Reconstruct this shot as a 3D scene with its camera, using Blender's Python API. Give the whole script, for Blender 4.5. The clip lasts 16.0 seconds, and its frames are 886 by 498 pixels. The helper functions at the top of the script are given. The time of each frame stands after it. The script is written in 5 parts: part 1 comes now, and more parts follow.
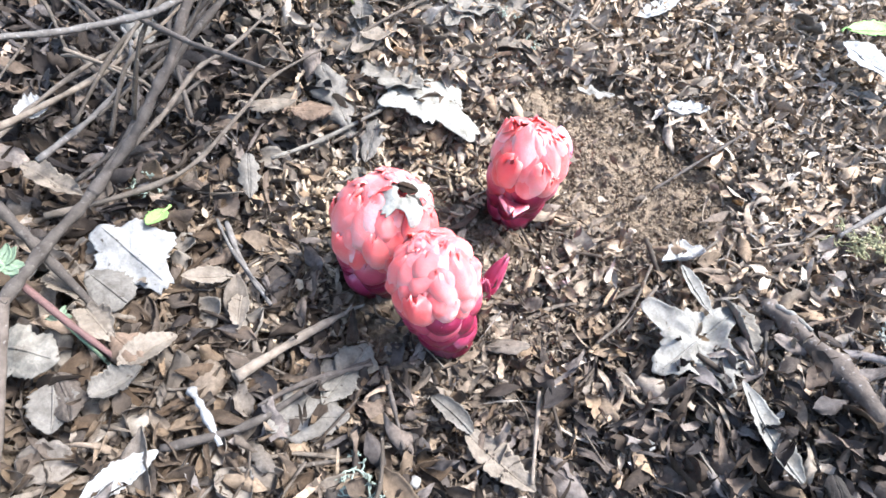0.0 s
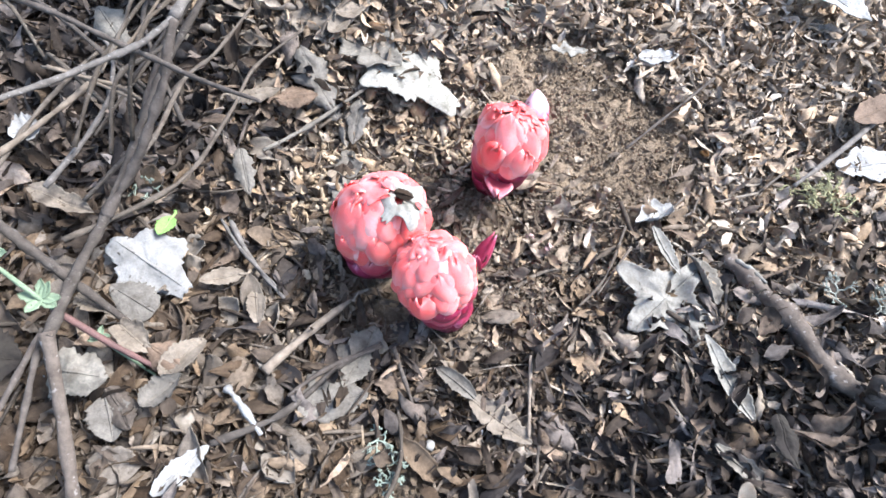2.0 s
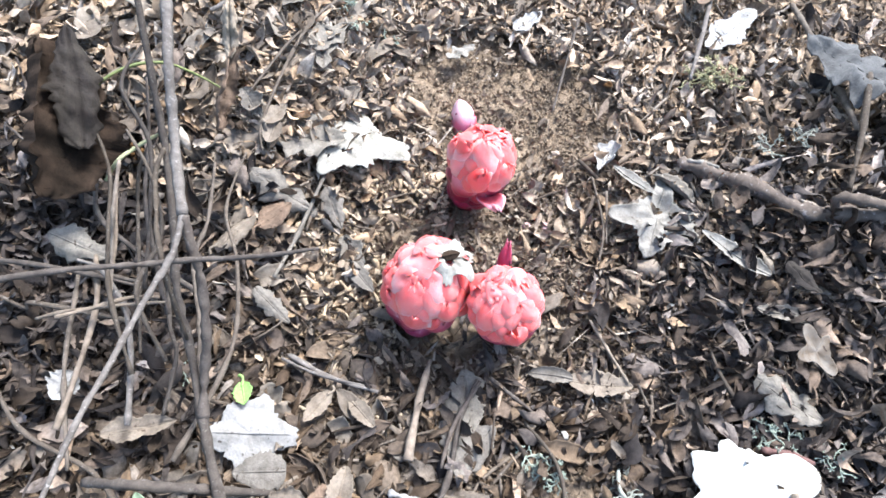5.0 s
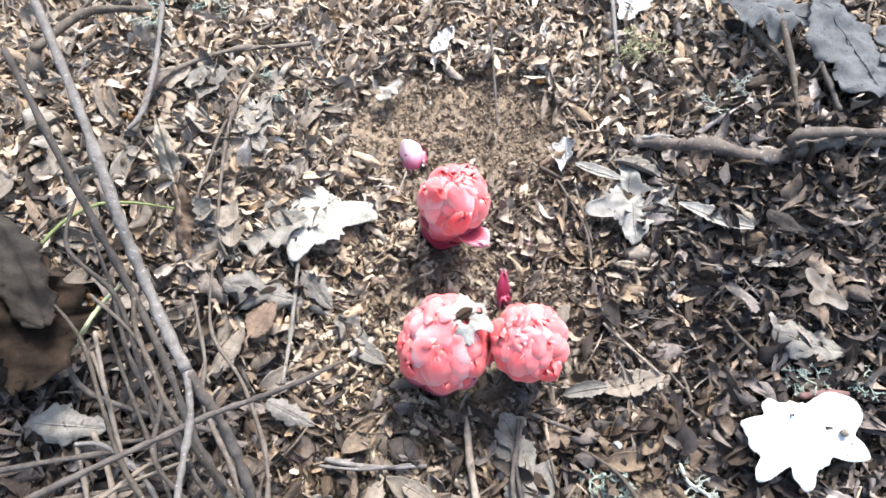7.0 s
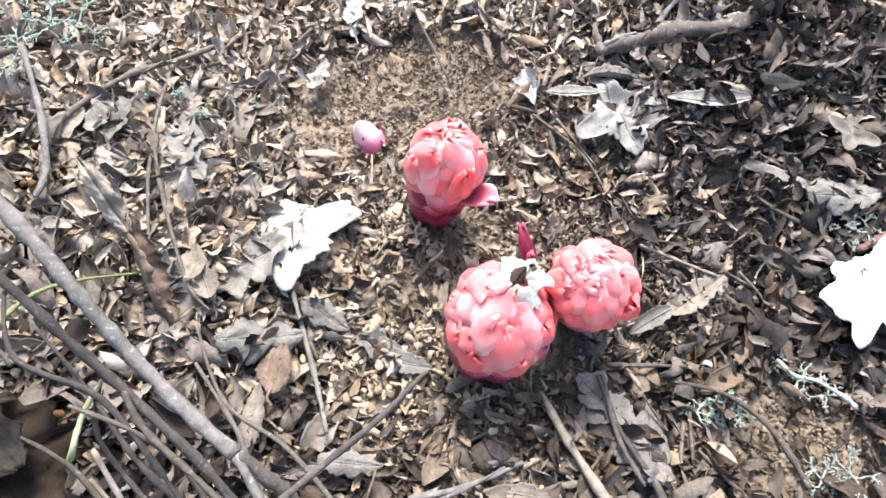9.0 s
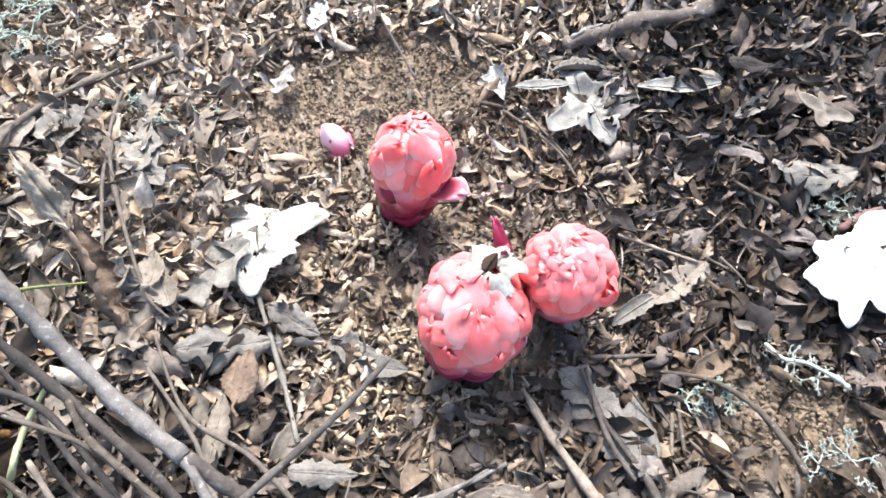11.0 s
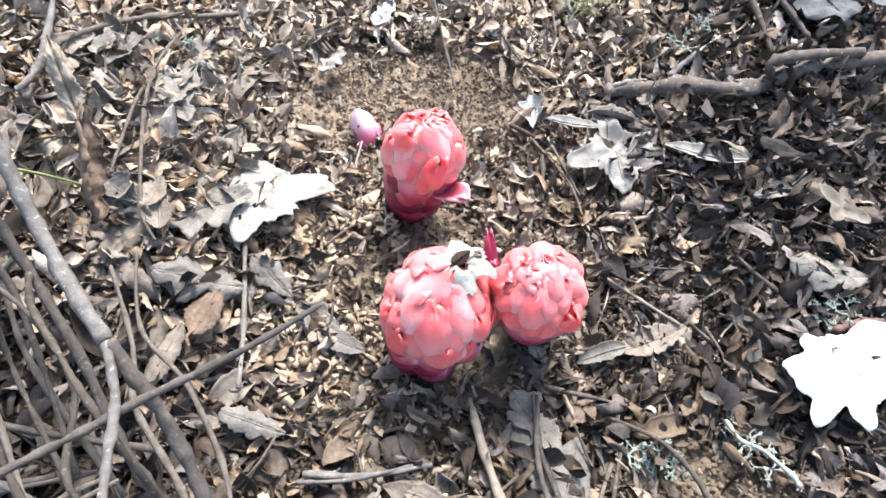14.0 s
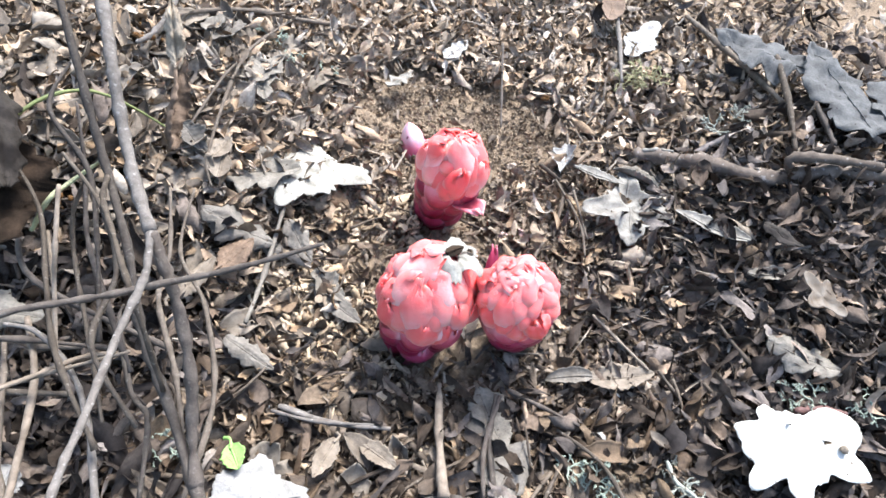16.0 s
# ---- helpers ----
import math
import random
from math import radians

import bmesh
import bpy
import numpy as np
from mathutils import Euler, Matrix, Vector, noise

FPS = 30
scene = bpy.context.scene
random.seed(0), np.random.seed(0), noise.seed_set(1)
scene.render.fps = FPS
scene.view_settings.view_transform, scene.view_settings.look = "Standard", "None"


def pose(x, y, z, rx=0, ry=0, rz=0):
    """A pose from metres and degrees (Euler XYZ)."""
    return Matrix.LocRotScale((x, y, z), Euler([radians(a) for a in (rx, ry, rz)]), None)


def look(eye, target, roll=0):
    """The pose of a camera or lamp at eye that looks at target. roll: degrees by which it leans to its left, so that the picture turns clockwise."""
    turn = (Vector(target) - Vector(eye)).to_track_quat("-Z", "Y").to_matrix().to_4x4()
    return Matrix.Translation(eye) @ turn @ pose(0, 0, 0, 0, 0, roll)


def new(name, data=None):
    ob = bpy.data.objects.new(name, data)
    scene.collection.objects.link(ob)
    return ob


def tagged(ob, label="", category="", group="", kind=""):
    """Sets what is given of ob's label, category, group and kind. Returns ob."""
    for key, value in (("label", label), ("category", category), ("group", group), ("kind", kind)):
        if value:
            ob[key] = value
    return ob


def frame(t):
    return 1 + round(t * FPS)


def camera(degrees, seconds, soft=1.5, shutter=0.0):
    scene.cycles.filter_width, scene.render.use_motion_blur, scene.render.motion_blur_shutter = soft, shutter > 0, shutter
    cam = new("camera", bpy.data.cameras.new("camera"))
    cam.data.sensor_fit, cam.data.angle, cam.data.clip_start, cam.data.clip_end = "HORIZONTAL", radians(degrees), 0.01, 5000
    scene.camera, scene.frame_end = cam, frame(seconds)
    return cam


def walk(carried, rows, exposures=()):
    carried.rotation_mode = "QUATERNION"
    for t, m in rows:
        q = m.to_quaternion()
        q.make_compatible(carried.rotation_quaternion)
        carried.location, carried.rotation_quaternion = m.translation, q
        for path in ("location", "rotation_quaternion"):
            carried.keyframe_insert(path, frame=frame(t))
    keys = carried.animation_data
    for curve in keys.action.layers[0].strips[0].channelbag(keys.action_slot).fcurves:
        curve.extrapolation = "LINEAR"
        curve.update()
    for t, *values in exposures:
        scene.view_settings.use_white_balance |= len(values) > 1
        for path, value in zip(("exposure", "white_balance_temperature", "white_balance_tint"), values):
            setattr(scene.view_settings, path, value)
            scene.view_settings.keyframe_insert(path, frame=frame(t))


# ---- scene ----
cam = camera(73.2, 16.0, soft=1.6)
METRES, EYE, TILT, LEAN, TURN = 0.36, 0.222, -57.9, -7.35, 0.0
ROWS = [
    (0.0, 0.0, 0.0, 0.0, 0.0, 0.0, -0.0),
    (0.5, 0.0039, -0.0269, 0.0446, -0.34, -1.54, -0.59),
    (1.0, -0.0056, -0.0463, 0.0624, -0.69, -4.63, -0.27),
    (1.5, -0.0127, -0.0486, 0.0898, -1.16, -7.03, 0.54),
    (2.0, -0.02, -0.0495, 0.1115, -2.8, -10.26, 3.82),
    (2.5, -0.0509, -0.0598, 0.0948, -5.52, -10.98, 7.49),
    (3.0, -0.1034, -0.0736, 0.1152, -9.09, -12.2, 11.56),
    (3.5, -0.1451, -0.0853, 0.1383, -12.88, -13.67, 16.27),
    (4.0, -0.1719, -0.0763, 0.1884, -16.3, -15.38, 21.05),
    (6.5, -0.1795, -0.0309, 0.3272, -31.34, -25.13, 39.17),
    (7.0, -0.1713, -0.0002, 0.353, -36.84, -28.5, 42.42),
    (7.5, -0.2116, 0.0657, 0.3695, -43.55, -33.81, 46.68),
    (8.0, -0.231, 0.0945, 0.3741, -51.29, -40.59, 49.62),
    (8.5, -0.2303, 0.1294, 0.3887, -56.28, -43.31, 51.31),
    (9.0, -0.2128, 0.1481, 0.3736, -62.34, -47.53, 52.84),
    (9.5, -0.2228, 0.147, 0.3637, -65.61, -50.04, 53.31),
    (10.0, -0.2157, 0.1605, 0.3582, -70.29, -53.09, 54.63),
    (12.5, -0.2509, 0.1464, 0.2931, -57.14, -39.88, 50.08),
    (13.0, -0.2492, 0.1481, 0.2859, -54.34, -37.55, 48.39),
    (13.5, -0.2351, 0.1298, 0.2775, -50.45, -32.79, 46.24),
    (14.0, -0.2536, 0.1314, 0.2685, -48.29, -30.47, 45.06),
    (14.5, -0.2517, 0.128, 0.2665, -44.97, -27.22, 43.15),
    (15.0, -0.2684, 0.117, 0.2418, -40.64, -22.28, 39.53),
    (15.5, -0.2821, 0.087, 0.2188, -38.8, -19.76, 37.85),
    (16.0, -0.2999, 0.0392, 0.2189, -35.63, -17.36, 35.06),
]
walk(cam, [(t, pose(0, 0, EYE, TILT, LEAN, TURN) @ pose(METRES * x, METRES * y, METRES * z, 90 + pitch, roll, yaw)) for t, x, y, z, yaw, pitch, roll in ROWS],
     [(t, stops, 5740 if t < 6 else 5960, 10) for t, stops in ((0.0, 2.35), (1.0, 2.23), (2.0, 2.11), (3.0, 2.12), (4.0, 2.19), (6.5, 2.25), (8.0, 2.27), (10.0, 2.37), (12.5, 2.32), (14.5, 2.31), (16.0, 2.27))])

# ---------------------------------------------------------------- light
SUN_EL, SUN_AZ = 56.0, 20.0          # degrees; azimuth from +x towards +y
world = bpy.data.worlds.new("sky")
scene.world = world
world.use_nodes = True
wn = world.node_tree
sky = wn.nodes.new("ShaderNodeTexSky")
sky.sky_type, sky.sun_disc = "NISHITA", False
sky.sun_elevation, sky.sun_rotation = radians(SUN_EL), radians(90 - SUN_AZ)
sky.air_density, sky.dust_density = 1.2, 3.0
back = wn.nodes["Background"]
back.inputs["Strength"].default_value = 0.115
wn.links.new(sky.outputs[0], back.inputs["Color"])
sun = new("sun", bpy.data.lights.new("sun", "SUN"))
sun.data.energy, sun.data.angle, sun.data.color = 2.6, radians(20), (1.0, 0.98, 0.97)
sx, sy = math.cos(radians(SUN_EL)) * math.cos(radians(SUN_AZ)), math.cos(radians(SUN_EL)) * math.sin(radians(SUN_AZ))
sun.matrix_world = look((sx * 3, sy * 3, math.sin(radians(SUN_EL)) * 3), (0, 0, 0))

# ---------------------------------------------------------------- helpers
rng = np.random.default_rng(7)


def rnd(a, b):
    return float(rng.uniform(a, b))


# gentle rises and hollows of the ground: place and height, all of one width
HILLS = [(-0.14, -0.05, 0.005), (-0.02, -0.05, 0.012), (0.10, -0.05, -0.010), (0.22, -0.05, 0.023),
         (-0.14, 0.07, 0.005), (-0.02, 0.07, 0.003), (0.10, 0.07, -0.011), (0.22, 0.07, 0.031),
         (-0.14, 0.19, -0.004), (-0.02, 0.19, -0.024), (0.10, 0.19, -0.005), (0.22, 0.19, -0.016),
         (-0.14, 0.31, 0.012), (-0.02, 0.31, 0.040), (0.10, 0.31, 0.001), (0.22, 0.31, -0.006)]
HILLS = np.array(HILLS)


def land(x, y):
    """Height of the ground without its crumbs."""
    x, y = np.asarray(x, float), np.asarray(y, float)
    d = (x[..., None] - HILLS[:, 0]) ** 2 + (y[..., None] - HILLS[:, 1]) ** 2
    mound = 0.004 * np.exp(-((x - 0.034) ** 2 + (y - 0.096) ** 2) / (2 * 0.016 ** 2)) + 0.010 * np.exp(-((x - 0.035) ** 2 + (y - 0.135) ** 2) / (2 * 0.038 ** 2))
    return (np.exp(-d / (2 * 0.085 ** 2)) * HILLS[:, 2]).sum(-1) + mound


def h(x, y):
    return float(land(x, y))


def mesh_object(name, verts, faces, mat, parent=None, smooth=True, label=""):
    me = bpy.data.meshes.new(name)
    me.from_pydata([tuple(map(float, v)) for v in verts], [], [tuple(f) for f in faces])
    me.materials.append(mat)
    if smooth:
        me.polygons.foreach_set("use_smooth", [True] * len(me.polygons))
    me.update()
    ob = new(name, me)
    if parent:
        ob.parent = parent
    if label:
        ob["label"] = label
    return ob


def part(name, data, mat, parent, label=""):
    """One mesh object under a thing, from (verts, faces)."""
    return mesh_object(name, data[0], data[1], mat, parent, True, label)


# ---------------------------------------------------------------- materials
def material(name, rough=0.8, spec=0.3):
    m = bpy.data.materials.new(name)
    m.use_nodes = True
    b = m.node_tree.nodes["Principled BSDF"]
    b.inputs["Roughness"].default_value = rough
    b.inputs["Specular IOR Level"].default_value = spec
    return m, m.node_tree.nodes, m.node_tree.links, b


def ramp(nodes, stops, mode="LINEAR"):
    r = nodes.new("ShaderNodeValToRGB")
    r.color_ramp.interpolation = mode
    el = r.color_ramp.elements
    while len(el) < len(stops):
        el.new(0.5)
    for e, (p, c) in zip(el, stops):
        e.position, e.color = p, (*c, 1)
    return r


def noise_node(nodes, links, coord, scale, detail=4, rough=0.6, kind="Object"):
    n = nodes.new("ShaderNodeTexNoise")
    n.inputs["Scale"].default_value, n.inputs["Detail"].default_value, n.inputs["Roughness"].default_value = scale, detail, rough
    if coord:
        links.new(coord, n.inputs["Vector"])
    return n


def mix(nodes, links, kind, fac, a, b):
    n = nodes.new("ShaderNodeMix")
    n.data_type, n.blend_type = "RGBA", kind
    for sock, val in ((n.inputs[0], fac), (n.inputs[6], a), (n.inputs[7], b)):
        if hasattr(val, "links"):
            links.new(val, sock)
        elif isinstance(val, (int, float)):
            sock.default_value = val
        else:
            sock.default_value = (*val, 1)
    return n.outputs[2]


def bump(nodes, links, bsdf, height, dist, strength=0.6):
    n = nodes.new("ShaderNodeBump")
    n.inputs["Strength"].default_value, n.inputs["Distance"].default_value = strength, dist
    links.new(height, n.inputs["Height"])
    links.new(n.outputs[0], bsdf.inputs["Normal"])


def litter_material(name, stops, island, rough=0.75, stain=500, fleck=(0.6, 0.58, 0.55), fleck_amount=0.0):
    """Dry plant matter: each piece takes its own colour from the ramp, with blotches, fine grain and a few pale flecks."""
    m, n, l, b = material(name, rough, 0.12)
    geo = n.new("ShaderNodeNewGeometry")
    info = n.new("ShaderNodeObjectInfo")
    tc = n.new("ShaderNodeTexCoord")
    r = ramp(n, stops)
    l.new(geo.outputs["Random Per Island"] if island else info.outputs["Random"], r.inputs[0])
    n1 = noise_node(n, l, tc.outputs["Object"], stain, 3)
    v = ramp(n, [(0.3, (0.58, 0.55, 0.52)), (0.7, (1.16, 1.13, 1.09))])
    l.new(n1.outputs[0], v.inputs[0])
    c = mix(n, l, "MULTIPLY", 1.0, r.outputs[0], v.outputs[0])
    n2 = noise_node(n, l, tc.outputs["Object"], stain * 5, 2)
    v2 = ramp(n, [(0.3, (0.88, 0.88, 0.88)), (0.75, (1.08, 1.08, 1.08))])
    l.new(n2.outputs[0], v2.inputs[0])
    c = mix(n, l, "MULTIPLY", 1.0, c, v2.outputs[0])
    if fleck_amount:
        n3 = noise_node(n, l, tc.outputs["Object"], stain * 2.2, 2)
        v3 = ramp(n, [(0.62, (0, 0, 0)), (0.70, (fleck_amount,) * 3)])
        l.new(n3.outputs[0], v3.inputs[0])
        c = mix(n, l, "MIX", v3.outputs[0], c, fleck)
    l.new(c, b.inputs["Base Color"])
    bump(n, l, b, n2.outputs[0], 0.0004, 0.6)
    return m


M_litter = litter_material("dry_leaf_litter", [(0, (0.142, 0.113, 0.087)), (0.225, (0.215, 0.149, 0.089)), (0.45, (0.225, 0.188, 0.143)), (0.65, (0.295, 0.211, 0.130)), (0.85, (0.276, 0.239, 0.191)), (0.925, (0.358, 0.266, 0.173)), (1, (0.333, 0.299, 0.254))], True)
M_loose = litter_material("loose_dry_leaf", [(0, (0.047, 0.037, 0.028)), (0.25, (0.076, 0.052, 0.032)), (0.5, (0.082, 0.068, 0.055)), (0.75, (0.135, 0.097, 0.062)), (1, (0.147, 0.127, 0.104))], False)
M_loosepale = litter_material("loose_grey_dry_leaf", [(0.0, (0.095, 0.077, 0.058)), (0.5, (0.149, 0.125, 0.097)), (1.0, (0.225, 0.197, 0.159))], False, 0.75, 300)
M_crumble = litter_material("broken_leaf_crumble", [(0.0, (0.081, 0.063, 0.044)), (0.5, (0.130, 0.102, 0.075)), (0.9, (0.153, 0.124, 0.093)), (1.0, (0.186, 0.161, 0.132))], True)
# leaf black that also carries the shade painted under the branch
M_black = litter_material("black_leaf_and_shade", [(0, (0.022, 0.019, 0.018)), (0.25, (0.050, 0.037, 0.026)), (0.5, (0.063, 0.055, 0.050)), (0.7, (0.131, 0.097, 0.069)), (0.9, (0.160, 0.141, 0.128)), (0.95, (0.292, 0.215, 0.148)), (1, (0.337, 0.293, 0.254))], True, 0.75)
M_ochre = litter_material("rotten_wood_chip", [(0.0, (0.198, 0.146, 0.091)), (0.6, (0.370, 0.292, 0.196)), (1.0, (0.502, 0.411, 0.288))], True)
M_twig = litter_material("weathered_twig", [(0.0, (0.061, 0.050, 0.038)), (1.0, (0.128, 0.107, 0.085))], False, 0.85, 260, (0.272, 0.240, 0.198), 0.4)
M_greytwig = litter_material("pale_barked_twig", [(0.0, (0.116, 0.105, 0.093)), (1.0, (0.145, 0.131, 0.116))], False, 0.8, 260, (0.303, 0.282, 0.255), 0.5)
M_darktwig = litter_material("dark_barked_twig", [(0.0, (0.064, 0.055, 0.046)), (1.0, (0.091, 0.077, 0.065))], False, 0.85, 240, (0.176, 0.158, 0.135), 0.35)
M_log = litter_material("rough_brown_bark", [(0.0, (0.085, 0.069, 0.055)), (1.0, (0.12, 0.099, 0.081))], False, 0.9, 180, (0.40, 0.37, 0.33), 0.35)
M_split = litter_material("split_pale_wood", [(0.0, (0.165, 0.132, 0.098)), (1.0, (0.22, 0.183, 0.143))], False, 0.8, 240)
M_palelitter = litter_material("pale_dry_litter", [(0, (0.168, 0.139, 0.109)), (0.225, (0.265, 0.190, 0.120)), (0.45, (0.283, 0.245, 0.200)), (0.65, (0.388, 0.286, 0.186)), (0.85, (0.376, 0.334, 0.278)), (0.925, (0.504, 0.383, 0.257)), (1, (0.481, 0.441, 0.383))], True)
# leaf brown, made darker to hold the shade of the near side
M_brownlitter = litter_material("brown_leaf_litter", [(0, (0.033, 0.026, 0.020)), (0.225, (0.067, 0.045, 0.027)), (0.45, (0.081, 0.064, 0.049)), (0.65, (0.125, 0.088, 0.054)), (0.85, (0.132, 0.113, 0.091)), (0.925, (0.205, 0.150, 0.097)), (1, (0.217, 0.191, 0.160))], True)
M_fine = litter_material("fine_brown_crumble", [(0.0, (0.138, 0.106, 0.075)), (0.5, (0.213, 0.168, 0.122)), (0.9, (0.255, 0.210, 0.156)), (1.0, (0.301, 0.258, 0.205))], True)
M_bits = litter_material("twig_bits", [(0.0, (0.043, 0.033, 0.025)), (0.7, (0.111, 0.090, 0.068)), (0.95, (0.187, 0.157, 0.123)), (1.0, (0.340, 0.307, 0.253))], True, 0.8, 300)


def leaf_material(name, colour, stain, rough=0.7, amount=0.6, scale=120, spec=0.18):
    """One large dead leaf: its own colour with darker blotches, fine grain and specks."""
    m, n, l, b = material(name, rough, spec)
    tc = n.new("ShaderNodeTexCoord")
    a = noise_node(n, l, tc.outputs["Object"], scale, 4)
    r = ramp(n, [(0.38, (0, 0, 0)), (0.68, (amount,) * 3)])
    l.new(a.outputs[0], r.inputs[0])
    c = mix(n, l, "MIX", r.outputs[0], colour, stain)
    g = noise_node(n, l, tc.outputs["Object"], 900, 3)
    v = ramp(n, [(0.3, (0.78, 0.78, 0.78)), (0.7, (1.1, 1.1, 1.1))])
    l.new(g.outputs[0], v.inputs[0])
    c = mix(n, l, "MULTIPLY", 1.0, c, v.outputs[0])
    s = noise_node(n, l, tc.outputs["Object"], 420, 1)
    v = ramp(n, [(0.70, (1, 1, 1)), (0.76, (0.35, 0.3, 0.27))])
    l.new(s.outputs[0], v.inputs[0])
    c = mix(n, l, "MULTIPLY", 1.0, c, v.outputs[0])
    l.new(c, b.inputs["Base Color"])
    bump(n, l, b, g.outputs[0], 0.0005, 0.6)
    return m


M_white = leaf_material("bleached_white_leaf", (0.307, 0.290, 0.243), (0.124, 0.111, 0.084), 0.8, 0.95, 130)
M_umber = leaf_material("umber_leaf", (0.026, 0.021, 0.015), (0.014, 0.010, 0.008), 0.8, 0.8, 120, 0.2)
M_bright = leaf_material("chalk_white_leaf", (0.464, 0.451, 0.397), (0.331, 0.316, 0.270), 0.7, 0.6)
M_silver = leaf_material("silver_grey_leaf", (0.184, 0.164, 0.131), (0.092, 0.078, 0.060), 0.8, 0.85, 160)
M_silverpale = leaf_material("pale_silver_leaf", (0.226, 0.208, 0.172), (0.112, 0.099, 0.078), 0.75, 0.8, 170)
M_star = leaf_material("brown_centred_leaf", (0.149, 0.128, 0.101), (0.077, 0.052, 0.030), 0.75, 0.9, 220)
M_pallid = leaf_material("pallid_dead_leaf", (0.247, 0.236, 0.213), (0.128, 0.116, 0.098), 0.8, 0.75, 110)
M_grey = leaf_material("grey_leaf", (0.145, 0.128, 0.104), (0.075, 0.064, 0.050), 0.7, 0.8, 160)
M_tan = leaf_material("tan_leaf", (0.19, 0.155, 0.115), (0.10, 0.077, 0.053), 0.7, 0.75, 160)
M_brown = leaf_material("brown_leaf", (0.155, 0.106, 0.070), (0.075, 0.050, 0.032), 0.75, 0.75, 150)
M_slate = leaf_material("slate_grey_leaf", (0.089, 0.088, 0.082), (0.043, 0.041, 0.037), 0.8, 0.85, 90)
M_darkbrown = leaf_material("dark_brown_leaf", (0.040, 0.027, 0.018), (0.009, 0.007, 0.005), 1.0, 0.95, 70, 0.06)
M_cream = leaf_material("cream_dry_leaf", (0.31, 0.255, 0.185), (0.17, 0.13, 0.085), 0.75, 0.8, 160)
M_green = leaf_material("fresh_green_leaf", (0.22, 0.36, 0.10), (0.14, 0.26, 0.06), 0.5)
M_fuzz = leaf_material("downy_grey_green_leaf", (0.18, 0.225, 0.14), (0.12, 0.16, 0.09), 0.85)
M_redstem = leaf_material("red_brown_stem", (0.13, 0.07, 0.058), (0.08, 0.05, 0.042))
M_straw = leaf_material("straw_stem", (0.36, 0.36, 0.20), (0.26, 0.26, 0.13), 0.6)
M_blade = leaf_material("olive_grass_blade", (0.15, 0.17, 0.06), (0.10, 0.115, 0.045), 0.6)
M_lichen = leaf_material("pale_lichen", (0.258, 0.290, 0.226), (0.162, 0.188, 0.142), 0.9)
M_lichen_white = leaf_material("white_lichen", (0.262, 0.265, 0.213), (0.157, 0.163, 0.131), 0.9)
M_moss = leaf_material("yellow_moss", (0.30, 0.28, 0.15), (0.18, 0.165, 0.085), 0.9)
M_rust = leaf_material("orange_fungus", (0.13, 0.062, 0.018), (0.05, 0.03, 0.014), 0.95, 0.8, 400)
M_chalk = leaf_material("white_bleached_chip", (0.32, 0.305, 0.275), (0.15, 0.14, 0.122), 0.7, 0.85, 200)


def soil_material():
    m, n, l, b = material("crumbly_brown_soil", 0.95, 0.15)
    tc = n.new("ShaderNodeTexCoord")
    a = noise_node(n, l, tc.outputs["Object"], 14, 4)
    c = noise_node(n, l, tc.outputs["Object"], 420, 5, 0.7)
    r1 = ramp(n, [(0.3, (0.145, 0.110, 0.075)), (0.55, (0.222, 0.171, 0.118)), (0.75, (0.288, 0.224, 0.156))])
    r2 = ramp(n, [(0.3, (0.5, 0.48, 0.46)), (0.7, (1.2, 1.17, 1.13))])
    l.new(a.outputs[0], r1.inputs[0])
    l.new(c.outputs[0], r2.inputs[0])
    l.new(mix(n, l, "MULTIPLY", 1.0, r1.outputs[0], r2.outputs[0]), b.inputs["Base Color"])
    bump(n, l, b, c.outputs[0], 0.002, 0.9)
    return m


M_soil = soil_material()


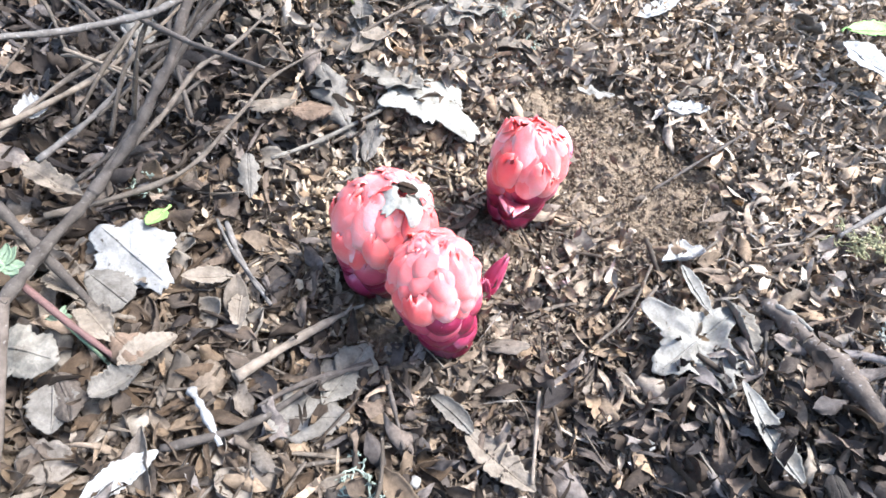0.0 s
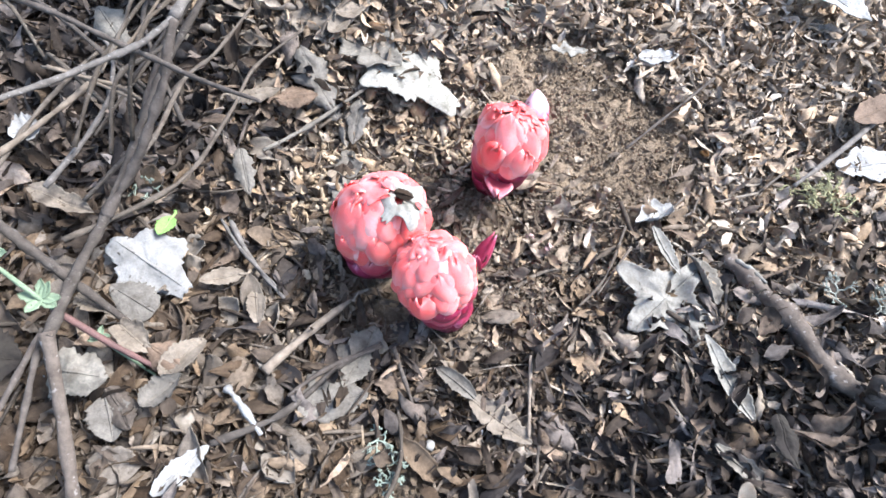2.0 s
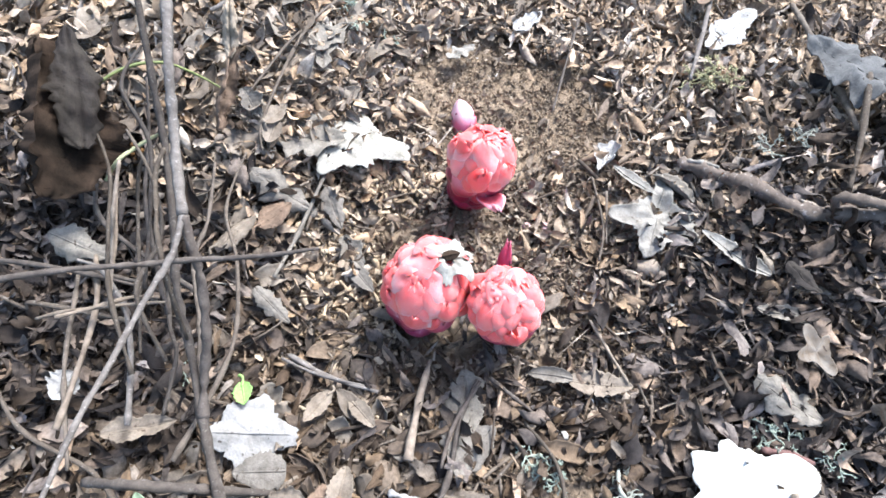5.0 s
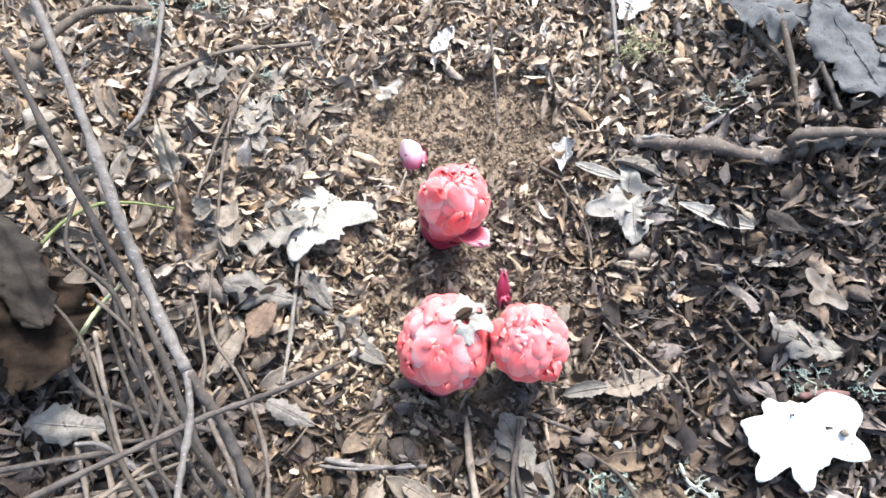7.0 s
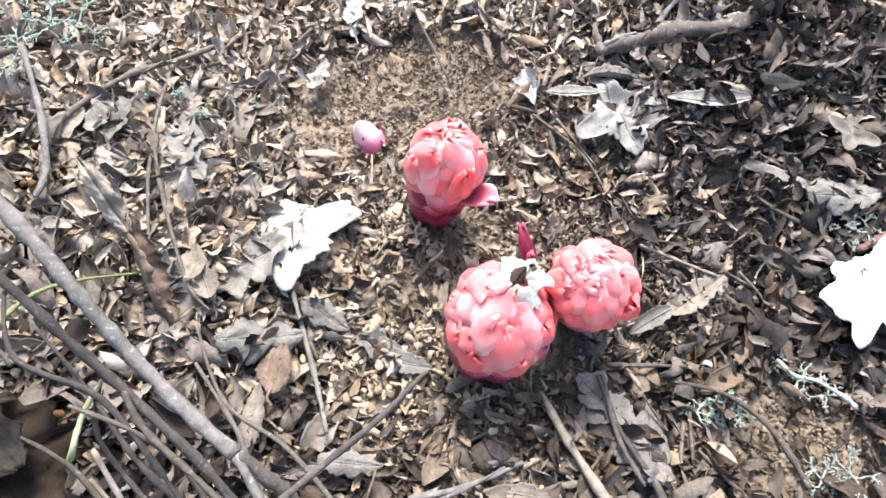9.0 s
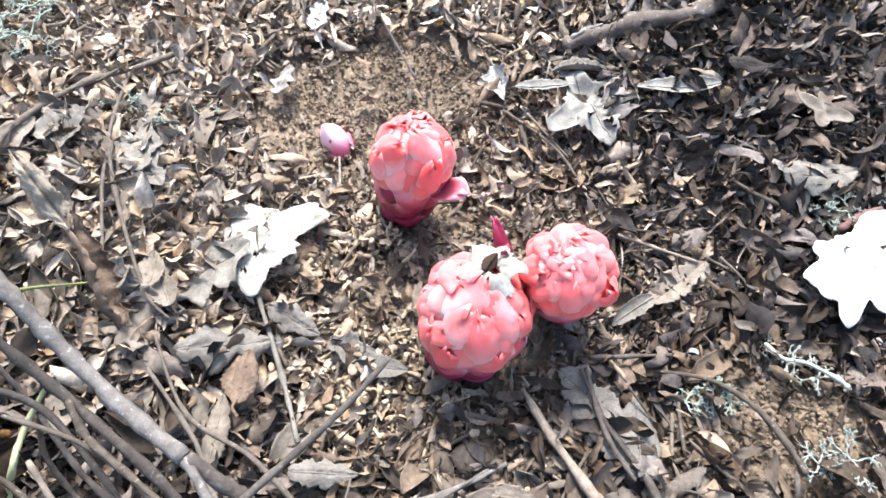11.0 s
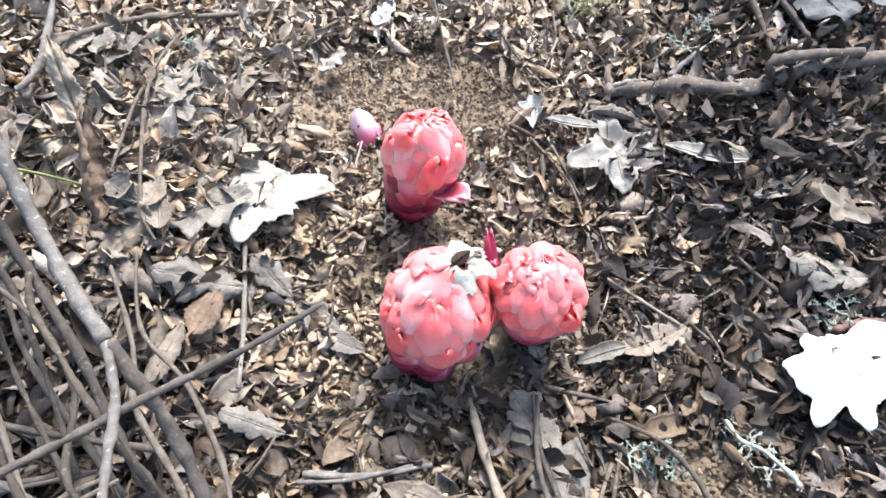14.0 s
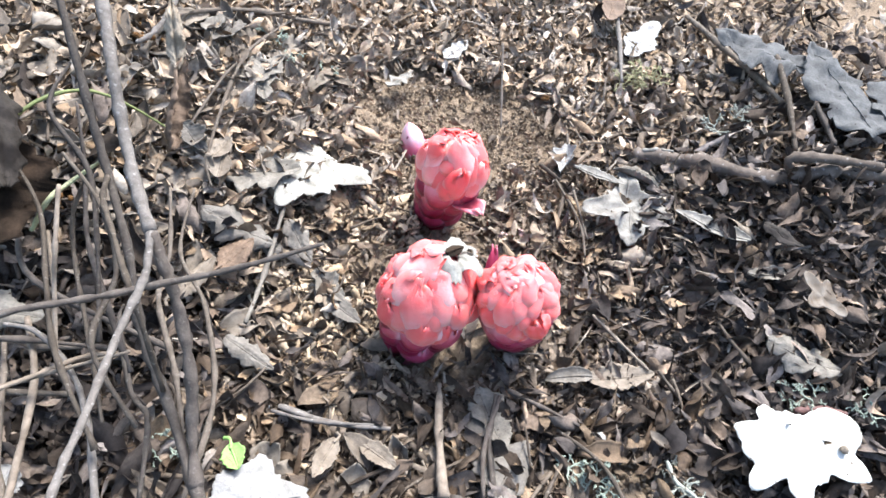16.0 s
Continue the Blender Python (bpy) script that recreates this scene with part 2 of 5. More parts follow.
def flesh_material(name, stops, rim, sub=0.3):
    """Fleshy bract: colour runs from foot to tip and to the rim, mottled, each one a little different."""
    m, n, l, b = material(name, 0.38, 0.32)
    tc = n.new("ShaderNodeTexCoord")
    info = n.new("ShaderNodeObjectInfo")
    sep = n.new("ShaderNodeSeparateXYZ")
    l.new(tc.outputs["Generated"], sep.inputs[0])

    def calc(kind, x, y):
        k = n.new("ShaderNodeMath")
        k.operation = kind
        for sock, val in zip(k.inputs, (x, y)):
            if hasattr(val, "links"):
                l.new(val, sock)
            else:
                sock.default_value = val
        return k.outputs[0]

    n1 = noise_node(n, l, tc.outputs["Object"], 260, 4)
    wob = calc("MULTIPLY", calc("SUBTRACT", n1.outputs[0], 0.5), 0.5)
    own = calc("MULTIPLY", calc("SUBTRACT", info.outputs["Random"], 0.5), 0.3)
    r = ramp(n, stops)
    l.new(calc("ADD", calc("ADD", sep.outputs[2], wob), own), r.inputs[0])
    edge = calc("ABSOLUTE", calc("SUBTRACT", sep.outputs[0], 0.5), 0.0)
    e = ramp(n, [(0.37, (0, 0, 0)), (0.485, (0.7, 0.7, 0.7))])
    l.new(calc("ADD", edge, calc("MULTIPLY", wob, 0.25)), e.inputs[0])
    tip = ramp(n, [(0.93, (0, 0, 0)), (0.985, (0.6, 0.6, 0.6))])
    l.new(calc("ADD", sep.outputs[2], calc("MULTIPLY", wob, 0.3)), tip.inputs[0])
    c = mix(n, l, "MIX", calc("MAXIMUM", e.outputs[0], tip.outputs[0]), r.outputs[0], rim)
    l.new(c, b.inputs["Base Color"])
    b.inputs["Subsurface Weight"].default_value = sub
    b.inputs["Subsurface Radius"].default_value = (0.0035, 0.0012, 0.0009)
    b.inputs["Subsurface Scale"].default_value = 1.0
    n2 = noise_node(n, l, tc.outputs["Object"], 600, 3)
    bump(n, l, b, n2.outputs[0], 0.0005, 0.4)
    return m


M_coral = flesh_material("coral_bract", [(0.0, (0.73, 0.33, 0.30)), (0.30, (0.70, 0.205, 0.185)), (0.58, (0.66, 0.128, 0.118)), (1.0, (0.63, 0.090, 0.084))], (0.76, 0.35, 0.325), 0.6)
M_pale = flesh_material("pale_pink_bract", [(0.0, (0.76, 0.43, 0.395)), (0.40, (0.72, 0.275, 0.25)), (0.68, (0.67, 0.155, 0.142)), (1.0, (0.64, 0.105, 0.098))], (0.78, 0.42, 0.385), 0.6)
M_rose = flesh_material("rose_scale", [(0.0, (0.30, 0.03, 0.06)), (0.45, (0.42, 0.07, 0.10)), (0.8, (0.55, 0.20, 0.22)), (1.0, (0.60, 0.28, 0.29))], (0.66, 0.40, 0.42), 0.3)
M_magenta = flesh_material("crimson_scale", [(0.0, (0.11, 0.006, 0.018)), (0.45, (0.22, 0.014, 0.045)), (0.85, (0.33, 0.045, 0.09)), (1.0, (0.42, 0.13, 0.18))], (0.42, 0.14, 0.19))
M_bud = flesh_material("pale_bud_scale", [(0.15, (0.55, 0.045, 0.15)), (0.45, (0.76, 0.25, 0.33)), (0.75, (0.83, 0.53, 0.54)), (1.0, (0.84, 0.58, 0.57))], (0.66, 0.12, 0.23))
M_core = flesh_material("coral_inner_bud", [(0.0, (0.66, 0.16, 0.15)), (1.0, (0.64, 0.11, 0.105))], (0.66, 0.14, 0.13), 0.4)
M_petal = leaf_material("fallen_petal", (0.42, 0.27, 0.25), (0.32, 0.20, 0.18), 0.5)

# ---------------------------------------------------------------- ground
def ground_sheet():
    """One sheet: fine near the flowers, ever coarser out to the horizon."""
    s = np.linspace(-1, 1, 341)
    g = 0.36 * s + 60.0 * np.sign(s) * np.abs(s) ** 25
    X, Y = np.meshgrid(g + 0.08, g + 0.15, indexing="ij")
    Z = land(X, Y)
    near = np.exp(-((X - 0.08) ** 2 + (Y - 0.15) ** 2) / (2 * 0.5 ** 2))
    n = len(s)
    verts = []
    for i in range(n):
        for j in range(n):
            x, y = X[i, j], Y[i, j]
            b = 0.0
            if near[i, j] > 0.01:
                p = Vector((x, y, 0))
                b = 0.0045 * noise.noise(p * 45) + 0.003 * noise.noise(p * 130) + 0.0022 * noise.noise(p * 260) + 0.0016 * noise.noise(p * 480)
            verts.append((x, y, Z[i, j] + b - 0.003))
    faces = [(i * n + j, (i + 1) * n + j, (i + 1) * n + j + 1, i * n + j + 1) for i in range(n - 1) for j in range(n - 1)]
    return mesh_object("ground", verts, faces, M_soil)


tagged(ground_sheet(), "crumbly brown forest soil under leaf litter", "ground", kind="structure")


# ---------------------------------------------------------------- leaves
def leaf_shape(length, width, across=0.8, along=0.6, twist=0.3, nu=7, nv=4, form=0.8, wave=0.0, seed=0, ragged=0.0, torn=0.7):
    """A dry leaf, or a torn piece of one, from its foot at the origin along +x, curled and crumpled. Returns verts and faces."""
    r = np.random.default_rng(seed)
    ph = r.uniform(0, 6.28, 4)
    piece = r.random() < torn
    a0, a1 = (r.uniform(0.15, 0.4), r.uniform(0.6, 0.95)) if piece else (0.0, 1.0)
    edge = 1 + ragged * r.normal(0, 0.8, (nu + 1, 2))
    ends = r.normal(0, 0.05 * length, (2, nv + 1)) if piece else np.zeros((2, nv + 1))
    off = r.uniform(0, 90)
    V = []
    px = pz = 0.0
    for i in range(nu + 1):
        uu = i / nu
        ang = along * (uu - 0.35)
        if i:
            px += length / nu * math.cos(ang)
            pz += length / nu * math.sin(ang)
        s = a0 + (a1 - a0) * uu
        w = 0.5 * width * (max(math.sin(math.pi * s ** form), 0.0) ** 0.75 + 0.03)
        tw = twist * (uu - 0.5)
        for j in range(nv + 1):
            vv = 2 * j / nv - 1
            k = 1 + (max(0.15, edge[i, 0 if vv < 0 else 1]) - 1) * abs(vv)
            a = across * vv * (0.7 + 0.3 * math.sin(3 * uu + ph[1]))
            rad = w / max(abs(across), 0.05)
            yy = rad * math.sin(a) * k if abs(across) > 0.05 else w * vv * k
            zz = rad * (1 - math.cos(a)) * (1 if across > 0 else -1) if abs(across) > 0.05 else 0
            zz += wave * width * math.sin(7 * uu + ph[2] + 1.5 * vv) * abs(vv) + 0.16 * width * noise.noise(Vector((3.2 * uu, 1.6 * vv, off)))
            xx = px + (ends[0, j] if i == 0 else ends[1, j] if i == nu else 0.0)
            V.append((xx - math.sin(ang) * zz, yy * math.cos(tw) - zz * math.sin(tw), pz + zz * math.cos(ang) * math.cos(tw) + yy * math.sin(tw)))
    m = nv + 1
    Fs = [(i * m + j, (i + 1) * m + j, (i + 1) * m + j + 1, i * m + j + 1) for i in range(nu) for j in range(nv)]
    return np.array(V), Fs


def strew(shapes, places, yaw, pitch, roll, scale, lift):
    """Joins copies of shapes, laid on the ground at places, into one (verts, faces)."""
    V, Fs, base = [], [], 0
    for k in range(len(places)):
        sv, sf = shapes[k % len(shapes)]
        R = np.array(Euler((roll[k], pitch[k], yaw[k])).to_matrix())
        p = (sv - sv.mean(0)) * scale[k] @ R.T
        x, y = places[k]
        p = p + (x, y, 0)
        p[:, 2] += land(x, y) - min(0.0, np.percentile(p[:, 2], 30)) + lift[k]
        V.append(p)
        Fs.extend([tuple(i + base for i in f) for f in sf])
        base += len(p)
    return np.vstack(V), Fs


BARE = [(-0.003, 0.003, 0.026), (0.010, 0.022, 0.014), (0.118, 0.212, 0.052), (0.145, 0.19, 0.040), (0.09, 0.225, 0.028), (0.02, 0.175, 0.02), (0.06, 0.155, 0.02), (0.01, 0.12, 0.025)]  # patches of open soil


def scatter(n, centre, spread, keep=None):
    """n places round a centre, thinned over the open soil and where keep() says so."""
    out = []
    while len(out) < n:
        x, y = rng.normal(centre[0], spread[0]), rng.normal(centre[1], spread[1])
        if any((x - a) ** 2 + (y - b) ** 2 < r * r and rng.random() < 0.88 for a, b, r in BARE):
            continue
        if keep and rng.random() > keep(x, y):
            continue
        out.append((x, y))
    return out


def damp_and_shade(x, y):
    """0 on the dry side, 1 in the damp hollow and where shade is put into the litter."""
    dark_cover = 1 / (1 + math.exp(-((x - 0.065) - 1.3 * (y - 0.03)) / 0.022))
    dark_cover *= 1 - 0.45 / (1 + math.exp(-(y - 0.06) / 0.015))
    dark_cover *= 1 - 0.6 / (1 + math.exp(-(x - 0.18) / 0.02))
    # darker spots; the one at (0.115, 0.030) also paints shade into the hollow
    dark_cover = max(dark_cover, 0.55 * math.exp(-((x + 0.048) ** 2 + (y - 0.120) ** 2) / (2 * 0.026 ** 2)), 0.78 * math.exp(-((x + 0.008) ** 2 + (y - 0.082) ** 2) / (2 * 0.030 ** 2)), 0.97 * math.exp(-((x - 0.115) ** 2 + (y - 0.030) ** 2) / (2 * 0.034 ** 2)), 0.75 * math.exp(-((x - 0.045) ** 2 + (y - 0.045) ** 2) / (2 * 0.026 ** 2)))
    # shade beneath the twig tangle, put in as black leaves
    return max(dark_cover, 0.97 * math.exp(-((x + 0.120) ** 2 + (y - 0.222) ** 2) / (2 * 0.050 ** 2)))


def sign():
    return -1.0 if rng.random() < 0.4 else 1.0


curled = [leaf_shape(rnd(0.011, 0.021), rnd(0.0055, 0.0105), sign() * rnd(0.7, 2.5), sign() * rnd(0.3, 2.2), rnd(-1.5, 1.5), 10, 5, rnd(0.75, 1.25), 0.20, s, 0.16, 0.22) for s in range(90)]
strips = [leaf_shape(rnd(0.009, 0.024), rnd(0.0020, 0.0052), sign() * rnd(0.5, 2.2), sign() * rnd(0.3, 2.2), rnd(-2.0, 2.0), 10, 3, rnd(0.6, 1.1), 0.20, s, 0.24, 0.6) for s in range(70)]
flakes = [leaf_shape(rnd(0.003, 0.011), rnd(0.0018, 0.0055), sign() * rnd(0.1, 1.3), sign() * rnd(0, 1.2), rnd(-0.8, 0.8), 4, 3, rnd(0.4, 1.1), 0.18, s, 0.3, 0.8) for s in range(80)]


def litter(name, shapes, places, tilt, lift, size, mat, label, category):
    n = len(places)
    v, f = strew(shapes, places, rng.uniform(0, 6.28, n), rng.normal(0, tilt, n), rng.normal(0, tilt, n),
                 rng.uniform(size[0], size[1], n), rng.uniform(lift[0], lift[1], n))
    return tagged(mesh_object(name, v, f, mat), label, category, kind="stuff")


# thins the dry litter over damp ground and painted shade
dry = lambda x, y: 1 - 0.68 * damp_and_shade(x, y) - 0.24 * damp_and_shade(x, y) ** 4
MID = (0.08, 0.16)
litter("broken_leaf_crumble", flakes, scatter(14000, MID, (0.19, 0.18), lambda x, y: 1 - 0.8 * damp_and_shade(x, y)), 0.34, (-0.002, 0.006), (0.55, 1.35), M_crumble,
       "dark brown crumble of broken dry leaves on soil", "leaf litter")
def open_middle(x, y):
    """Thins the large leaves round the flowers and the bare soil."""
    return 1 - 0.85 * max(math.exp(-((x - 0.03) ** 2 + (y - 0.135) ** 2) / (2 * 0.040 ** 2)), math.exp(-((x - 0.115) ** 2 + (y - 0.20) ** 2) / (2 * 0.042 ** 2)))


# dimmer light on the near side is put in as darker brown leaves
near_shade = lambda x, y: open_middle(x, y) * dry(x, y) / (1 + math.exp((x + y - 0.13) / 0.03))
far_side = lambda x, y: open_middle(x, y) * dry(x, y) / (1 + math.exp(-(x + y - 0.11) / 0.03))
litter("fine_leaf_crumble", flakes + strips[:10], scatter(8500, (0.050, 0.150), (0.070, 0.060)) + scatter(1500, (0.11, 0.20), (0.05, 0.05)), 0.34, (-0.002, 0.005), (0.25, 0.95), M_fine,
       "fine warm brown crumble of leaves and soil round the flowers", "leaf litter")
litter("brown_leaf_litter", curled + strips, scatter(3400, (-0.04, 0.09), (0.13, 0.13), near_shade), 0.34, (-0.001, 0.009), (0.65, 1.25), M_brownlitter,
       "curled brown dry leaves, darkened for shade on the near side", "leaf litter")
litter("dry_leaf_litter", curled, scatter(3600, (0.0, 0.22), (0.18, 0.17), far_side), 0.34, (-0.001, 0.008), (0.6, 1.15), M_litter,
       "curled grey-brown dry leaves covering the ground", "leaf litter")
litter("curled_leaf_strips", strips, scatter(3400, MID, (0.21, 0.19), far_side), 0.34, (-0.001, 0.009), (0.6, 1.15), M_litter,
       "narrow curled strips of dry leaf", "leaf litter")
# the second group of black leaves stands in for shade under the twigs
litter("blackened_leaf_litter", curled + strips, scatter(3400, (0.16, 0.04), (0.13, 0.13), damp_and_shade) + scatter(1700, (-0.125, 0.228), (0.055, 0.055), damp_and_shade), 0.40, (-0.001, 0.011), (0.75, 1.45), M_black,
       "blackened curled leaves, damp in the hollow and as shade under the branch", "leaf litter")


litter("pale_leaf_litter", curled + flakes + strips, scatter(3400, (0.15, 0.29), (0.11, 0.075), far_side) + scatter(1000, (0.22, 0.17), (0.06, 0.06), far_side) + scatter(900, (0.06, 0.275), (0.05, 0.035)), 0.34, (0.0, 0.009), (0.6, 1.2), M_palelitter,
       "pale grey dry leaves behind the flowers", "leaf litter")


# crumble for the hollow, and more to blacken the shaded ground by the branch
litter("blackened_leaf_crumble", flakes, scatter(3800, (0.15, 0.03), (0.11, 0.10), damp_and_shade) + scatter(1900, (-0.125, 0.228), (0.055, 0.055), damp_and_shade), 0.4, (-0.001, 0.006), (0.6, 1.4), M_black,
       "black leaf crumble, damp in the hollow and as shade under the branch", "leaf litter")


litter("leaf_shreds", strips, scatter(4200, (0.055, 0.125), (0.095, 0.085)), 0.45, (0.0, 0.007), (0.28, 0.65), M_brownlitter,
       "fine brown shreds of rotted leaf and stalk", "leaf litter")


def ring(n, inner, outer):
    """Places round the middle between two distances."""
    a, d = rng.uniform(0, 6.2832, n), np.sqrt(rng.uniform(inner ** 2, outer ** 2, n))
    return [(0.08 + float(k * math.cos(q)), 0.16 + float(k * math.sin(q))) for q, k in zip(a, d)]


litter("outer_leaf_litter", curled[:30] + flakes, ring(5500, 0.26, 0.75), 0.34, (-0.001, 0.008), (0.8, 1.4), M_palelitter,
       "grey-brown dry leaves spreading over the ground", "leaf litter")


litter("distant_leaf_litter", flakes, ring(5000, 0.7, 2.6), 0.3, (0.0, 0.02), (3.0, 7.0), M_brownlitter,
       "brown dry leaves over the ground further off", "leaf litter")


# ---------------------------------------------------------------- sticks
def tube(points, radii, sides=7, rough=0.12, seed=0, steps=0):
    """A tapered, slightly knobbly stick through points. Returns verts and faces."""
    r = np.random.default_rng(seed)
    P = [Vector(p) for p in points]
    fine, rad = [], []
    steps = steps or (6 if len(P) < 12 else 2)
    for i in range(len(P) - 1):
        a, b, c, d = P[max(i - 1, 0)], P[i], P[i + 1], P[min(i + 2, len(P) - 1)]
        for s in range(steps):
            t = s / steps
            fine.append(0.5 * ((2 * b) + (c - a) * t + (2 * a - 5 * b + 4 * c - d) * t * t + (3 * b - a - 3 * c + d) * t ** 3))
            rad.append(radii[i] * (1 - t) + radii[i + 1] * t)
    fine.append(P[-1])
    rad.append(radii[-1])
    V, Fs = [], []
    side = Vector((0.3, 0.2, 1)).normalized()
    n = len(fine)
    for i, p in enumerate(fine):
        d = (fine[min(i + 1, n - 1)] - fine[max(i - 1, 0)]).normalized()
        side = (side - d * side.dot(d)).normalized()
        up = d.cross(side)
        k = rad[i] * (1 + rough * r.normal())
        for j in range(sides):
            a = 6.2832 * j / sides
            kk = k * (1 + 0.08 * r.normal())
            V.append(p + side * math.cos(a) * kk + up * math.sin(a) * kk)
    for i in range(n - 1):
        for j in range(sides):
            Fs.append((i * sides + j, i * sides + (j + 1) % sides, (i + 1) * sides + (j + 1) % sides, (i + 1) * sides + j))
    Fs.append(tuple(range(sides))[::-1])
    Fs.append(tuple(range((n - 1) * sides, n * sides)))
    return np.array([tuple(v) for v in V]), Fs


def bit_shape(length, radius, bend, seed):
    return tube([(0, 0, 0), (length * 0.35, bend * 0.6, 0), (length * 0.7, bend, 0.0), (length, bend * 0.5, 0)], [radius, radius, radius * 0.8, radius * 0.5], 5, 0.15, seed, 2)


bits = [bit_shape(rnd(0.008, 0.03), rnd(0.0004, 0.0011), rnd(-0.004, 0.004), s) for s in range(24)]
litter("twig_bits", bits, scatter(1300, MID, (0.22, 0.21)), 0.22, (0.001, 0.010), (0.6, 1.2), M_bits, "short broken bits of thin brown twig", "twigs")


# ---------------------------------------------------------------- flowers
def bract_shape(length, width, bend, cup, thick=0.0009, tip=0.75, seed=0, puff=0.0, flare=0.0):
    """A fleshy scale: foot at the origin, up +z, outer face towards +y, bent inwards, its tip uneven and perhaps flared."""
    r = np.random.default_rng(seed)
    nu, nv = 8, 7
    ph, skew = r.uniform(0, 6.28), r.normal(0, 0.12)
    outer, inner = [], []
    py = pz = 0.0
    for i in range(nu + 1):
        u = i / nu
        ang = bend * (u - 0.25) - flare * max(0.0, u - 0.65) / 0.35
        if i:
            py -= length / nu * math.sin(ang)
            pz += length / nu * math.cos(ang)
        w = 0.5 * width * (0.5 + 0.5 * math.sin(math.pi * min(1, u * 0.85 + 0.08))) * math.sqrt(1 - max(0, (u - tip) / (1 - tip)) ** 2.4 * (0.80 + 0.05 * (seed % 4)))
        for j in range(nv + 1):
            v = 2 * j / nv - 1
            a = cup * v
            x = w * math.sin(a) / math.sin(cup) + skew * length * u * u
            dy = -w * (1 - math.cos(a)) / max(math.sin(cup), 0.1) + (0.0015 * math.sin(4 * v + 5 * u + ph) + 0.0009 * math.sin(9 * v + 2 * ph)) * u * u
            dy += puff * math.sin(math.pi * min(1, u * 1.05)) * (1 - v * v)
            th = thick * (1 - 0.75 * abs(v) ** 2) * (1 - 0.6 * u ** 3)
            jag = (0.0009 * math.sin(7 * v + ph) + 0.0006 * math.sin(13 * v + 3 * ph)) * u ** 3
            y, z = py + dy * math.cos(ang), pz - dy * math.sin(ang) + jag
            outer.append((x, y + th * math.cos(ang), z + th * math.sin(ang)))
            inner.append((x, y - th * math.cos(ang), z - th * math.sin(ang)))
    m = nv + 1
    n = len(outer)
    Fs = []
    for i in range(nu):
        for j in range(nv):
            a, b, c, d = i * m + j, i * m + j + 1, (i + 1) * m + j + 1, (i + 1) * m + j
            Fs += [(a, d, c, b), (n + a, n + b, n + c, n + d)]
    rim = [j for j in range(m)] + [i * m + nv for i in range(1, nu + 1)] + [nu * m + j for j in range(nv - 1, -1, -1)] + [i * m for i in range(nu - 1, 0, -1)]
    for k in range(len(rim)):
        a, b = rim[k], rim[(k + 1) % len(rim)]
        Fs.append((a, b, n + b, n + a))
    return np.array(outer + inner), Fs


def bract_mesh(name, mat, *args):
    v, f = bract_shape(*args)
    me = bpy.data.meshes.new(name)
    me.from_pydata([tuple(map(float, p)) for p in v], [], f)
    me.materials.append(mat)
    me.polygons.foreach_set("use_smooth", [True] * len(me.polygons))
    return me


